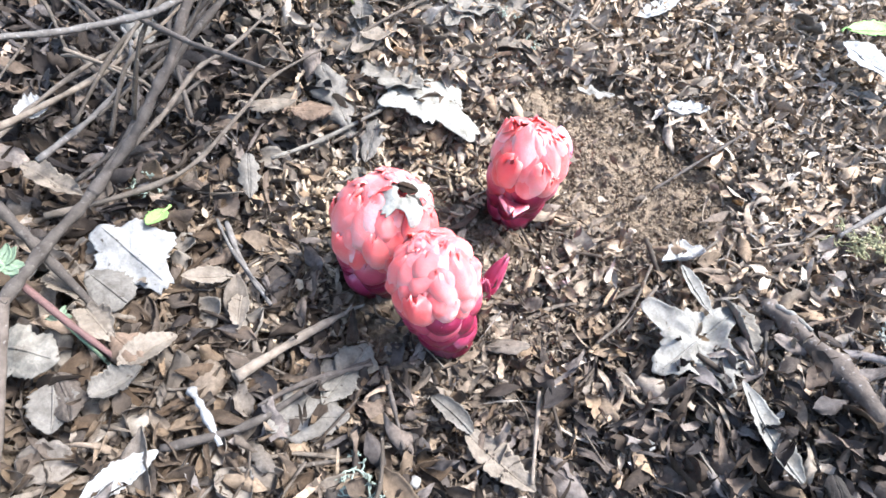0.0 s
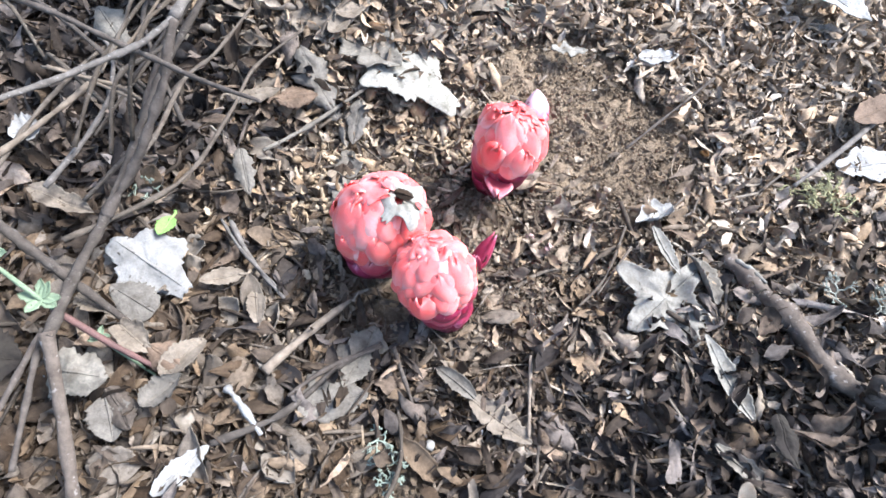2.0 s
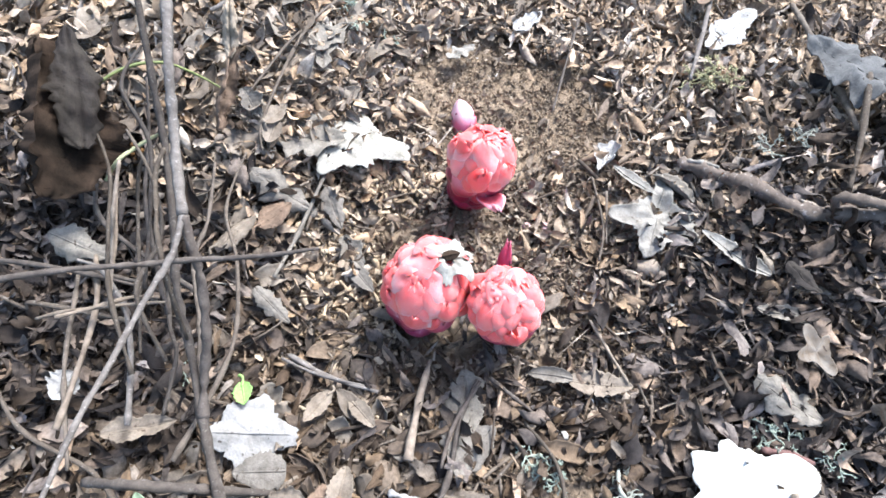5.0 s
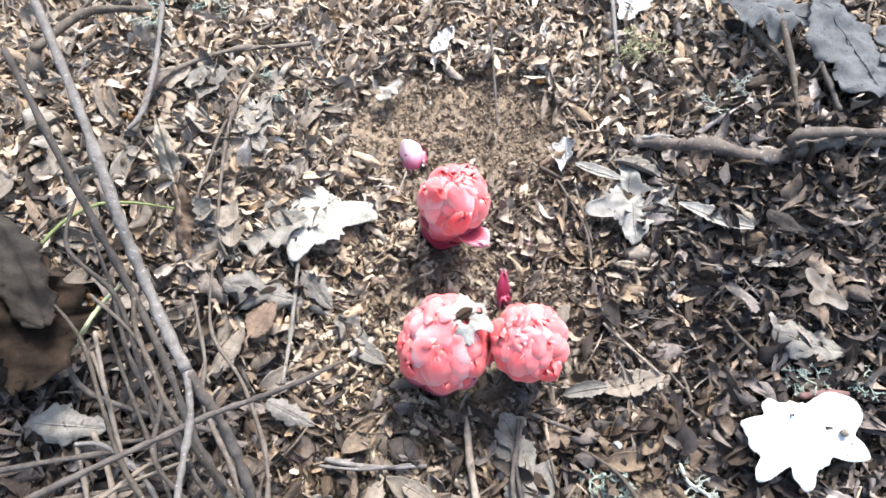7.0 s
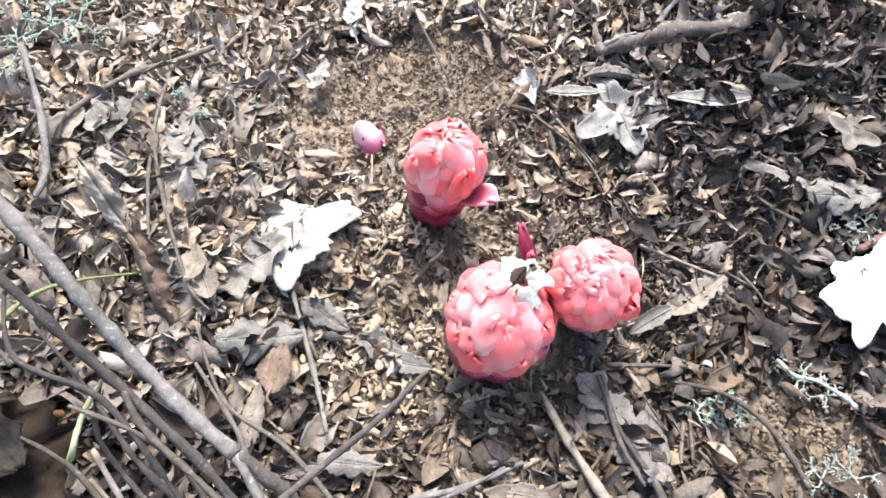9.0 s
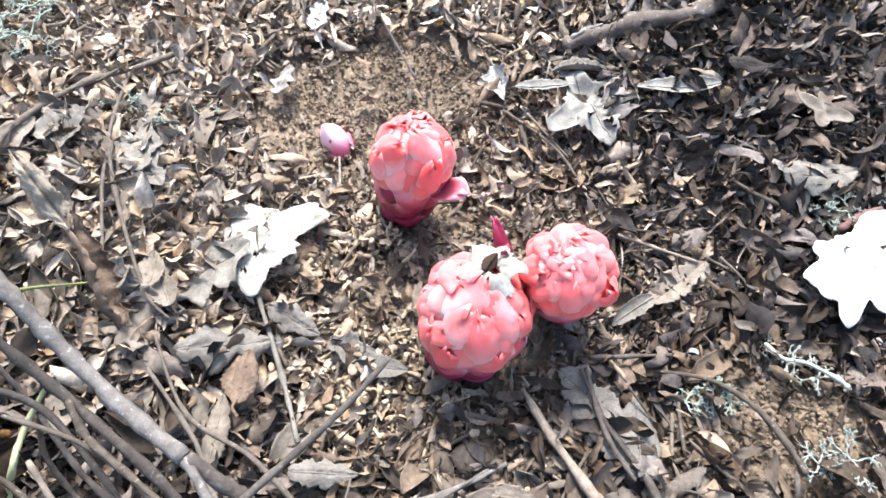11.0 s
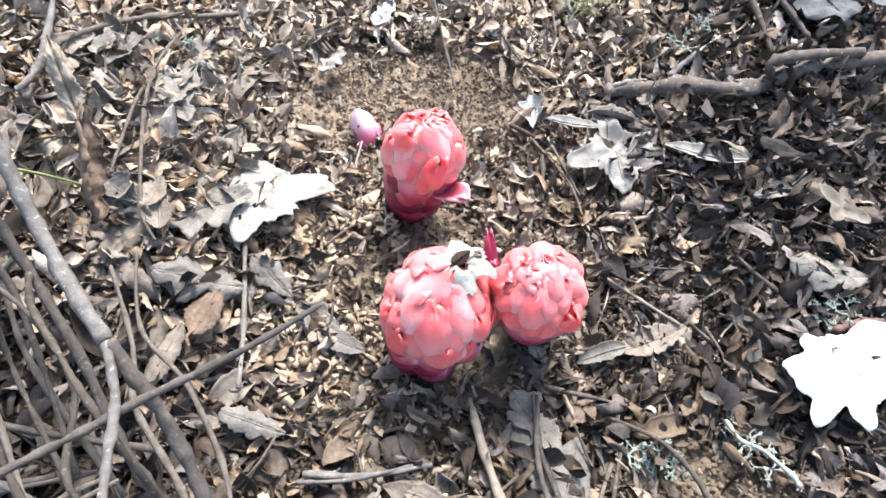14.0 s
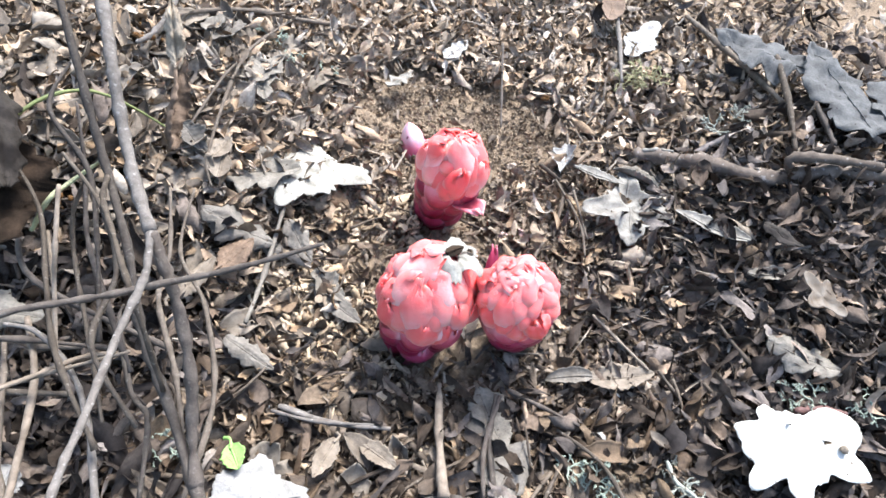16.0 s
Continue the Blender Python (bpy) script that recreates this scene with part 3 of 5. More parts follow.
def flower(base, centre, radius, tall, rings, seed, label, pale=0.25, size=1.0, slim=1.0, puff=0.0012, extra=()):
    """A bud-like head of overlapping bracts round centre, on a short crimson stalk from base."""
    r = np.random.default_rng(seed)
    base, centre = Vector(base), Vector(centre)
    axis = centre - base
    D = axis.length
    root = new("parasitic_flower", None)
    root.matrix_world = Matrix.Translation(base) @ axis.to_track_quat("Z", "Y").to_matrix().to_4x4()
    tagged(root, label, "flower", "fleshy flower heads")

    def ring_of(prof, seg=22):
        V = [(k * math.cos(6.2832 * j / seg), k * math.sin(6.2832 * j / seg), z) for z, k in prof for j in range(seg)]
        Fs = [(i * seg + j, i * seg + (j + 1) % seg, (i + 1) * seg + (j + 1) % seg, (i + 1) * seg + j) for i in range(len(prof) - 1) for j in range(seg)]
        return V, Fs

    part("stalk", ring_of([(-0.004, 0.64 * radius), (0.3 * D, 0.66 * radius), (0.7 * D, 0.72 * radius), (D, 0.6 * radius)]), M_magenta, root, "crimson fleshy stalk")
    k = 0.95
    part("core", ring_of([(D + k * tall * math.sin(radians(p)), k * radius * math.cos(radians(p))) for p in range(-80, 91, 17)]), M_core, root, "coral inner bud")
    low = [bract_mesh("scale", M_magenta, 0.016, 0.016, 0.5 + 0.2 * s, 0.8, 0.0008, 0.5, s, 0.0008, 0.18 * s) for s in range(4)]
    rose = [bract_mesh("scale", M_rose, 0.0145, 0.0145, 0.7 + 0.15 * s, 0.8, 0.0008, 0.5, s, 0.0008, 0.35 + 0.3 * s) for s in range(3)]
    mid = [bract_mesh("bract", M_coral, 0.0150 * size, 0.0125 * size * slim, 0.75 + 0.12 * s, 0.8, 0.001, 0.55 + 0.06 * s, s, puff, 0.10 + 0.07 * s) for s in range(5)]
    pal = [bract_mesh("bract", M_pale, 0.0150 * size, 0.0125 * size * slim, 0.85, 0.8, 0.001, 0.6, s, puff, 0.08 + 0.08 * s) for s in range(3)]
    cap = [bract_mesh("bract", M_pale, 0.0105 * size, 0.0095 * size * slim, 0.7 + 0.15 * s, 0.8, 0.0009, 0.55, s, puff, 0.08 * s) for s in range(3)]
    wing = bract_mesh("bract", M_rose, 0.0175, 0.0140, 0.20, 0.6, 0.001, 0.62, 5, 0.0006, 0.3)
    az = r.uniform(0, 6.28)

    def put(me, name, a, dist, z, lean):
        ob = new(name, me)
        ob.parent = root
        ob.matrix_local = (Matrix.Rotation(a, 4, "Z") @ Matrix.Translation((0, dist, z)) @ Matrix.Rotation(radians(lean), 4, "X")
                           @ Matrix.Rotation(r.normal(0, 0.16), 4, "Y") @ Matrix.Scale(r.uniform(0.80, 1.18), 4))

    for z, dist, lean, count in ((0.10 * D, 0.70, -3, 6), (0.32 * D, 0.78, -6, 6), (0.50 * D, 0.84, -9, 7), (0.66 * D, 0.92, -2, 8)):
        az += 0.6
        for i in range(count):
            put(low[int(r.integers(0, 4))] if z < 0.4 * D or r.random() < 0.35 else rose[int(r.integers(0, 3))], "scale", az + 6.2832 * i / count + r.normal(0, 0.1), dist * radius, z, lean + r.normal(0, 4))
    for phi, count, kind in rings:
        az += 0.5
        for i in range(count):
            p = radians(phi + r.normal(0, 2.5))
            lean = math.degrees(math.atan2(radius * math.sin(p), tall * math.cos(p)))
            me = (mid[int(r.integers(0, 2 if phi < -15 else 5))] if r.random() > pale else pal[int(r.integers(0, 3))]) if kind == "mid" else cap[int(r.integers(0, 3))]
            low_in = max(0.0, -phi - 5) * 0.35        # the lowest hug the head
            put(me, "bract", az + 6.2832 * i / count + r.normal(0, 0.14), radius * 0.95 * math.cos(p), D + tall * 0.95 * math.sin(p), lean + 1.5 + low_in + r.normal(0, 4.5))
    back = root.matrix_world.to_3x3().inverted()
    for way, dist, z, lean, me in extra:       # single bracts that stand out
        d = back @ Vector(way)
        put({"low": low[3], "mid": mid[4], "pale": pal[2], "wing": wing}[me], "bract", math.atan2(-d.x, d.y), dist * radius, z * D, lean)
    return root


KNOB = [(-30, 9, "mid"), (-14, 10, "mid"), (2, 10, "mid"), (18, 9, "mid"), (34, 8, "mid"), (49, 6, "mid"), (63, 5, "cap"), (76, 3, "cap")]
TALL = [(-24, 7, "mid"), (-6, 7, "mid"), (14, 7, "mid"), (33, 6, "mid"), (52, 5, "cap"), (70, 4, "cap")]
FULL = [(-26, 9, "mid"), (-9, 9, "mid"), (8, 9, "mid"), (25, 8, "mid"), (41, 7, "mid"), (56, 6, "cap"), (70, 4, "cap")]
flower((0.0633, 0.1708, -0.010), (0.061, 0.1675, 0.0305), 0.0157, 0.0180, TALL, 1, "pale coral-pink fleshy flower head with crimson scales standing in soil", 0.55, 1.15, 0.85, 0.0010,
       (((-0.27, -0.96, 0), 0.80, 0.72, -52, "wing"),))
flower((0.0012, 0.1312, -0.009), (0.002, 0.1295, 0.030), 0.0200, 0.0220, FULL, 2, "coral-red fleshy flower head topped by a dead leaf scrap", 0.2, 1.1, 1.0, 0.0008,
       (((0.6, 0.75, 0), 0.62, 1.15, 6, "mid"), ((0.3, 0.9, 0), 0.66, 1.10, 0, "mid"), ((-0.9, 0.3, 0), 0.92, 0.80, -22, "mid")))
flower((0.0300, 0.0985, 0.005), (0.0205, 0.1010, 0.0415), 0.0158, 0.0176, KNOB, 3, "coral-pink fleshy flower head leaning against its neighbour", 0.2, 0.88, 0.98, 0.0012)


# ---------------------------------------------------------------- large dead leaves
def big_leaf_shape(length, width, lobes=0, deep=0.0, cup=0.3, bend=0.2, rib=0.0, veins=7, crumple=0.0, seed=0, nu=36, nv=12, form=0.85, thick=0.0003, fray=0.16):
    """A solid leaf along +x from its foot, with lobes, raised veins, cupped and bent."""
    r = np.random.default_rng(seed)
    off, ph = r.uniform(0, 50), r.uniform(0, 6.28)
    top = []
    px = pz = 0.0
    for i in range(nu + 1):
        u = i / nu
        ang = bend * (u - 0.4)
        if i:
            px += length / nu * math.cos(ang)
            pz += length / nu * math.sin(ang)
        env = math.sin(math.pi * min(1.0, 0.02 + 0.97 * u) ** form) ** 0.7
        for j in range(nv + 1):
            v = 2 * j / nv - 1
            side = 0.0 if v < 0 else 0.9
            cut = 1 - deep * (0.5 + 0.5 * math.cos(6.2832 * lobes * u + side + ph)) ** 1.5 if lobes else 1.0
            w = 0.5 * width * env * cut * (1 + 0.05 * math.sin(31 * u + ph + side) + 0.05 * math.sin(67 * u + 3 * ph - side) + 0.12 * noise.noise(Vector((u * 9, side * 7, off))) + fray * noise.noise(Vector((u * 27, side * 7, off))))
            a = cup * v
            y = w * (math.sin(a) / math.sin(cup) if abs(cup) > 0.02 else v)
            z = w * (1 - math.cos(a)) / max(abs(math.sin(cup)), 0.05) * (1 if cup > 0 else -1)
            f = (veins * (u - 0.30 * abs(v))) % 1.0
            z += rib * (1 - 2 * abs(f - 0.5)) * min(1.0, 3 * abs(v)) - rib * 1.5 * math.exp(-(v / 0.08) ** 2)
            p = Vector((u * length * 90 + off, y * 90, 0))
            z += crumple * (noise.noise(p) + 0.5 * noise.noise(p * 2.3))
            x = px - 0.18 * w * abs(v) * (1 if lobes else 0) * math.cos(ang)
            top.append((x - math.sin(ang) * z, y, pz + math.cos(ang) * z))
    m, n = nv + 1, len(top)
    V = top + [(x, y, z - thick) for x, y, z in top]
    Fs = []
    for i in range(nu):
        for j in range(nv):
            a, b, c, d = i * m + j, (i + 1) * m + j, (i + 1) * m + j + 1, i * m + j + 1
            Fs += [(a, b, c, d), (n + a, n + d, n + c, n + b)]
    rim = [i * m for i in range(nu)] + [nu * m + j for j in range(nv)] + [i * m + nv for i in range(nu, 0, -1)] + [j for j in range(nv, 0, -1)]
    for k in range(len(rim)):
        a, b = rim[k], rim[(k + 1) % len(rim)]
        Fs.append((b, a, n + a, n + b))
    return np.array(V), Fs


def between(foot, tip, roll=0.0):
    """Pose with +x from foot to tip and +z up, rolled about its own length."""
    x = (Vector(tip) - Vector(foot)).normalized()
    y = Vector((0, 0, 1)).cross(x).normalized()
    z = x.cross(y)
    m = Matrix((x, y, z)).transposed().to_4x4()
    return Matrix.Translation(foot) @ m @ Matrix.Rotation(radians(roll), 4, "X")


def big_leaf(foot, tip, width, mat, label, lobes=0, deep=0.0, cup=0.3, bend=0.2, rib=0.0, crumple=0.0008, roll=0.0, stem=0.0, seed=0, form=0.85, name="dead_leaf", group="large dead leaves", fray=0.16):
    mx, my, mz = (Vector(foot) + Vector(tip)) / 2
    rise = max(0.0, h(mx, my) + 0.010 - mz)       # it lies on top of the litter
    foot, tip = Vector(foot) + Vector((0, 0, rise)), Vector(tip) + Vector((0, 0, rise))
    length = (tip - foot).length * (1 + 0.03 * abs(bend))
    v, f = big_leaf_shape(length, width, lobes, deep, cup, bend, rib, 7, crumple, seed, form=form, fray=fray)
    ob = mesh_object(name, v, f, mat)
    ob.matrix_world = between(foot, tip, roll)
    tagged(ob, label, "leaf", group)
    spine = [Vector(v[i * 13 + 6]) + Vector((0, 0, 0.0002)) for i in range(0, 35, 4)]
    part("midrib", tube(spine, [0.0006 - 0.00005 * i for i in range(len(spine))], 5, 0.05, seed), mat, ob, "raised midrib of the leaf")
    if stem:
        part("petiole", tube([(0.002, 0, 0), (-stem * 0.4, 0.0008, 0.0004), (-stem, -0.001, -0.001)], [0.0007, 0.0006, 0.0008], 6, 0.1, seed), mat, ob, "thin dry leaf stalk")
    return ob


def lobed_leaf(centre, tip, lobes, waist, mat, label, tilt=(0, 0), cup=0.0, crease=0.0, crumple=0.001, holes=(), seed=0, fray=0.05, thick=0.0003, rib=True):
    """A leaf of lobes (degrees, reach, spread) round its middle, creased along them, with holes (x, y, radius)."""
    off, nr, na = seed * 3.7, 14, 120
    size = max(k[1] for k in lobes)

    def reach(a):
        q = waist ** 4
        for d, far, wide in lobes:
            gap = (math.degrees(a) - d + 180) % 360 - 180
            q += (far * math.exp(-(gap / wide) ** 2)) ** 4
        p = Vector((math.cos(a), math.sin(a), off))
        return q ** 0.25 * (1 + fray * noise.noise(p * 3.5) + fray * noise.noise(p * 9))

    top = []
    for i in range(nr + 1):
        k = i / nr
        for j in range(na):
            a = 6.28318 * j / na
            q = reach(a) * k
            x, y = q * math.cos(a), q * math.sin(a)
            fold = sum(math.exp(-(((math.degrees(a) - d + 180) % 360 - 180) / (0.5 * wide)) ** 2) for d, far, wide in lobes)
            p = Vector((x * 90 + off, y * 90, off))
            z = cup * q * q / size + crease * k * (fold - 0.4) + crumple * (noise.noise(p) + 0.5 * noise.noise(p * 2.4))
            top.append((x, y, z))
    n = len(top)
    up = []
    for i in range(nr):
        for j in range(na):
            f = (i * na + j, (i + 1) * na + j, (i + 1) * na + (j + 1) % na, i * na + (j + 1) % na)
            mx, my = sum(top[q][0] for q in f) / 4, sum(top[q][1] for q in f) / 4
            if not any((mx - a) ** 2 + (my - b) ** 2 < c * c for a, b, c in holes):
                up.append(f)
    edges = {}
    for f in up:
        for a, b in zip(f, f[1:] + f[:1]):
            edges[(a, b)] = 1
    rim = [(b, a, a + n, b + n) for a, b in edges if (b, a) not in edges]
    ob = mesh_object("dead_leaf", top + [(x, y, z - thick) for x, y, z in top], up + [tuple(q + n for q in f[::-1]) for f in up] + rim, mat)
    ob.matrix_world = pose(*centre, *tilt, 0)
    tagged(ob, label, "leaf", "large dead leaves")
    if rib:
        a = radians(tip)
        for turn in (0, math.pi):
            col = int(round((a + turn) / 6.28318 * na)) % na
            spine = [Vector(top[i * na + col]) + Vector((0, 0, 0.0002)) for i in range(0, nr - 1, 2)]
            part("midrib", tube(spine, [0.0006 - 0.00006 * i for i in range(len(spine))], 5, 0.05, seed), mat, ob, "raised midrib of the leaf")
    return ob


lobed_leaf((0.021, 0.223, 0.0115), -42, [(-42, 0.031, 30), (-95, 0.0145, 28), (45, 0.019, 34), (92, 0.024, 28), (145, 0.026, 32), (195, 0.024, 34)], 0.0165, M_white, "bleached white lobed dead leaf lying on litter", (-3, 6), -0.12, 0.0010, 0.0016, ((-0.012, 0.006, 0.0022), (-0.008, -0.004, 0.0014), (-0.004, 0.014, 0.0016), (-0.016, -0.002, 0.0013)), 3, 0.12, rib=False)
big_leaf((-0.012, 0.246, 0.014), (0.016, 0.222, 0.014), 0.030, M_silver, "grey skeletal rotting leaf beneath a white one", 3, 0.35, 0.3, 0.2, 0.0006, 0.0022, 0, 0.0, 4)
lobed_leaf((0.130, 0.096, 0.0120), 36, [(38, 0.025, 22), (-36, 0.023, 28), (-70, 0.025, 22), (212, 0.021, 34), (136, 0.026, 26)], 0.0135, M_silverpale, "silver-grey ribbed oak leaf lying on dark litter", (0, -4), 0.06, -0.0034, 0.0032, ((0.010, -0.004, 0.0018),), 5, 0.12)
big_leaf((0.1480, 0.0400, 0.026), (0.1405, 0.0770, 0.019), 0.0100, M_silverpale, "narrow curled pale strip of leaf", 0, 0, 1.0, 0.5, 0, 0.001, 0, 0.0, 6)
big_leaf((0.152, 0.092, 0.012), (0.150, 0.118, 0.008), 0.012, M_silver, "pale folded leaf piece beside the log", 0, 0, 1.2, -0.4, 0, 0.001, 30, 0.0, 26)
big_leaf((0.0367, 0.0594, 0.004), (0.0600, 0.0387, 0.006), 0.0125, M_tan, "tan pointed dry leaf with serrated edge", 0, 0, 0.45, 0.35, 0.0004, 0.0005, -6, 0.004, 7)
big_leaf((0.0385, 0.0587, 0.002), (0.0235, 0.0735, 0.000), 0.0075, M_grey, "curled grey end of a dry leaf", 0, 0, 1.1, -0.9, 0, 0.0006, 0, 0.0, 8)
white_oak = lobed_leaf((0.0690, -0.0222, 0.0200), -50, [(118, 0.028, 22), (84, 0.0205, 24), (-28, 0.032, 42), (-70, 0.031, 22), (204, 0.0235, 26), (163, 0.031, 18), (138, 0.026, 24)], 0.0148, M_bright, "large bleached white oak leaf with dark spots", (0, -3), -0.05, 0.0006, 0.0012, (), 9, 0.065, rib=False)
part("gall", tube([(0.0100, -0.0140, 0.0005), (0.0112, -0.0143, 0.0012), (0.0130, -0.0146, 0.0005)], [0.0011, 0.0019, 0.0010], 8, 0.15, 111), M_tan, white_oak, "round brown gall")
lobed_leaf((0.1215, 0.0060, 0.0455), 15, [(75, 0.0129, 33), (160, 0.0108, 38), (262, 0.0112, 38), (12, 0.0095, 23)], 0.0056, M_star, "small brown star-shaped curled leaf", (4, -4), 0.22, -0.0014, 0.0010, (), 10, 0.06, rib=False)
big_leaf((0.1079, 0.0080, 0.018), (0.1191, -0.0270, 0.019), 0.020, M_silver, "pale grey crumpled leaf over dark litter", 2.5, 0.4, -0.4, 0.2, 0.0006, 0.0015, 0, 0.0, 11)
big_leaf((-0.0044, 0.0863, 0.001), (-0.0336, 0.0549, 0.010), 0.021, M_grey, "grey lobed leaf under a dark stick", 2.5, 0.4, -0.3, 0.2, 0.0005, 0.0012, 0, 0.0, 12)
big_leaf((-0.0010, 0.0920, 0.000), (-0.016, 0.0665, 0.004), 0.017, M_silver, "pale grey torn piece of leaf", 2, 0.45, 0.3, 0.2, 0.0005, 0.0012, 0, 0.0, 13)
big_leaf((-0.0158, 0.1995, 0.003), (-0.0330, 0.2300, 0.019), 0.019, M_grey, "dark grey curled oak leaf on litter", 2.5, 0.5, -0.9, 0.3, 0.0004, 0.0014, 0, 0.0, 14)
big_leaf((-0.0447, 0.2034, 0.013), (-0.0253, 0.2058, 0.014), 0.0098, M_brown, "small brown wrinkled leaf on litter", 0, 0, -0.9, 0.3, 0.0006, 0.0008, 0, 0.004, 15)
big_leaf((-0.0672, 0.2047, 0.013), (-0.0430, 0.2083, 0.014), 0.0085, M_tan, "narrow grey-brown wrinkled leaf on litter", 0, 0, -0.9, 0.3, 0.0005, 0.0008, 0, 0.003, 16)
big_leaf((-0.0162, 0.1760, -0.004), (-0.0142, 0.1490, -0.003), 0.0098, M_grey, "grey-brown pointed leaf beside the flowers", 0, 0, 0.5, 0.4, 0.0003, 0.001, 10, 0.004, 17)
big_leaf((0.1500, 0.1475, 0.005), (0.1275, 0.1370, 0.005), 0.0135, M_chalk, "pale cream curled dry leaf on litter", 2.5, 0.45, 1.3, 0.8, 0.0006, 0.0022, 30, 0.0, 18)
big_leaf((0.1576, 0.2475, -0.006), (0.1831, 0.2501, -0.006), 0.0125, M_chalk, "small white leaf fragment on soil", 2, 0.3, 0.6, 0.4, 0, 0.001, 0, 0.0, 19)
lobed_leaf((-0.0945, 0.1215, 0.0125), -35, [(-38, 0.019, 34), (35, 0.016, 34), (95, 0.015, 30), (150, 0.018, 36), (235, 0.016, 36)], 0.0125, M_pallid, "large pale grey torn dead leaf", (6, 5), -0.20, 0.0012, 0.0020, (), 20, 0.12)

big_leaf((-0.1200, 0.0760, 0.026), (-0.1000, 0.0720, 0.026), 0.022, M_silver, "pale downy crumpled leaf by the twigs", 1.5, 0.35, -0.6, -0.5, 0, 0.003, 0, 0.0, 22)
big_leaf((-0.0900, 0.1000, 0.012), (-0.1080, 0.1120, 0.013), 0.016, M_grey, "smooth broad grey leaf on litter", 0, 0, -0.35, -0.2, 0.0002, 0.0008, 0, 0.0, 23, 0.7)
big_leaf((-0.0870, 0.1425, 0.012), (-0.0905, 0.1325, 0.015), 0.0085, M_green, "single fresh green leaflet on litter", 0, 0, 0.5, 0.4, 0.0002, 0.0002, 10, 0.004, 24, name="green_leaf")
big_leaf((-0.0575, 0.1187, 0.004), (-0.0747, 0.1131, 0.010), 0.0078, M_tan, "tan curled dry leaf on litter", 0, 0, 0.8, 0.5, 0.0003, 0.0006, 0, 0.003, 25)
big_leaf((-0.0522, 0.1103, 0.004), (-0.0504, 0.0941, 0.008), 0.0078, M_tan, "tan folded dry leaf with curled stalk", 0, 0, 0.8, -0.5, 0.0003, 0.0006, 0, 0.008, 27)
big_leaf((-0.1211, 0.2384, 0.033), (-0.1051, 0.2128, 0.034), 0.016, M_silver, "pale grey torn leaf caught among twigs", 1.5, 0.45, -0.6, 0.5, 0.0004, 0.0022, 12, 0.0, 28)
big_leaf((-0.1370, 0.1780, 0.028), (-0.1480, 0.1725, 0.028), 0.013, M_chalk, "small white cupped leaf among twigs", 0, 0, 0.8, 0.5, 0, 0.001, 0, 0.0, 29)
big_leaf((0.2796, 0.0721, 0.048), (0.2671, 0.1291, 0.044), 0.044, M_slate, "grey lobed oak leaf on the bank", 3, 0.45, -0.3, 0.2, 0.0005, 0.0045, 0, 0.0, 30)
big_leaf((0.2459, 0.0214, 0.054), (0.2960, 0.0800, 0.052), 0.048, M_slate, "slate-grey weathered large leaf with a split", 2, 0.3, -0.25, 0.2, 0.0004, 0.0045, 0, 0.0, 31)
big_leaf((0.262, 0.004, 0.058), (0.330, 0.030, 0.050), 0.050, M_slate, "slate-grey large leaf on the bank", 3, 0.4, -0.25, 0.1, 0.0004, 0.0045, 0, 0.0, 32)
big_leaf((0.2450, 0.1650, 0.012), (0.2960, 0.1700, 0.012), 0.022, M_chalk, "white bleached leaf beside a pale stick", 2, 0.35, 0.4, 0.3, 0, 0.0015, 0, 0.0, 33)
big_leaf((0.2637, 0.1932, 0.014), (0.3000, 0.2070, 0.016), 0.016, M_brown, "warm brown dry leaf on litter", 0, 0, 0.6, 0.4, 0.0004, 0.001, 0, 0.0, 34)
big_leaf((-0.0830, 0.0310, 0.019), (-0.0650, 0.0465, 0.017), 0.0085, M_chalk, "pale bluish-white narrow leaf on litter", 0, 0, 0.4, 0.2, 0, 0.0004, 14, 0.0, 35)
big_leaf((-0.1024, 0.0665, 0.018), (-0.0975, 0.0500, 0.019), 0.0147, M_grey, "round dark grey leaf on litter", 0, 0, 0.4, 0.3, 0.0002, 0.0006, 0, 0.0, 36, 0.75)

big_leaf((-0.1547, 0.0831, 0.0260), (-0.1297, 0.0802, 0.0255), 0.024, M_umber, "broad smooth grey-brown leaf beneath the branch", 0, 0, -0.3, -0.2, 0.0006, 0.001, 0, 0.0, 801)
big_leaf((-0.1166, 0.1056, 0.0204), (-0.1049, 0.0987, 0.0194), 0.0095, M_tan, "tan curled leaf folded beside the branch", 1.5, 0.3, 1.2, 0.9, 0.0006, 0.0018, 0, 0.0, 802)
big_leaf((-0.1006, 0.0938, 0.0192), (-0.0883, 0.0825, 0.0187), 0.0115, M_tan, "tan curled leaf with rolled edge on litter", 1.5, 0.25, 1.2, -0.8, 0.0006, 0.002, 0, 0.0, 803)
big_leaf((-0.0891, 0.0850, 0.0186), (-0.0757, 0.0748, 0.0181), 0.013, M_brown, "brown folded leaf on litter", 1.5, 0.25, -1.1, -0.6, 0.0006, 0.0022, 0, 0.0, 804)
big_leaf((-0.0890, 0.0617, 0.0210), (-0.0759, 0.0730, 0.0183), 0.011, M_grey, "long grey folded leaf with a white underside", 2, 0.2, 1.4, 0.7, 0.0006, 0.0015, 0, 0.0, 805)
big_leaf((-0.1014, 0.0690, 0.0204), (-0.0910, 0.0528, 0.0211), 0.012, M_loose, "dark brown curled leaf on litter", 2, 0.25, -1.2, 0.6, 0.0006, 0.0018, 0, 0.0, 806)
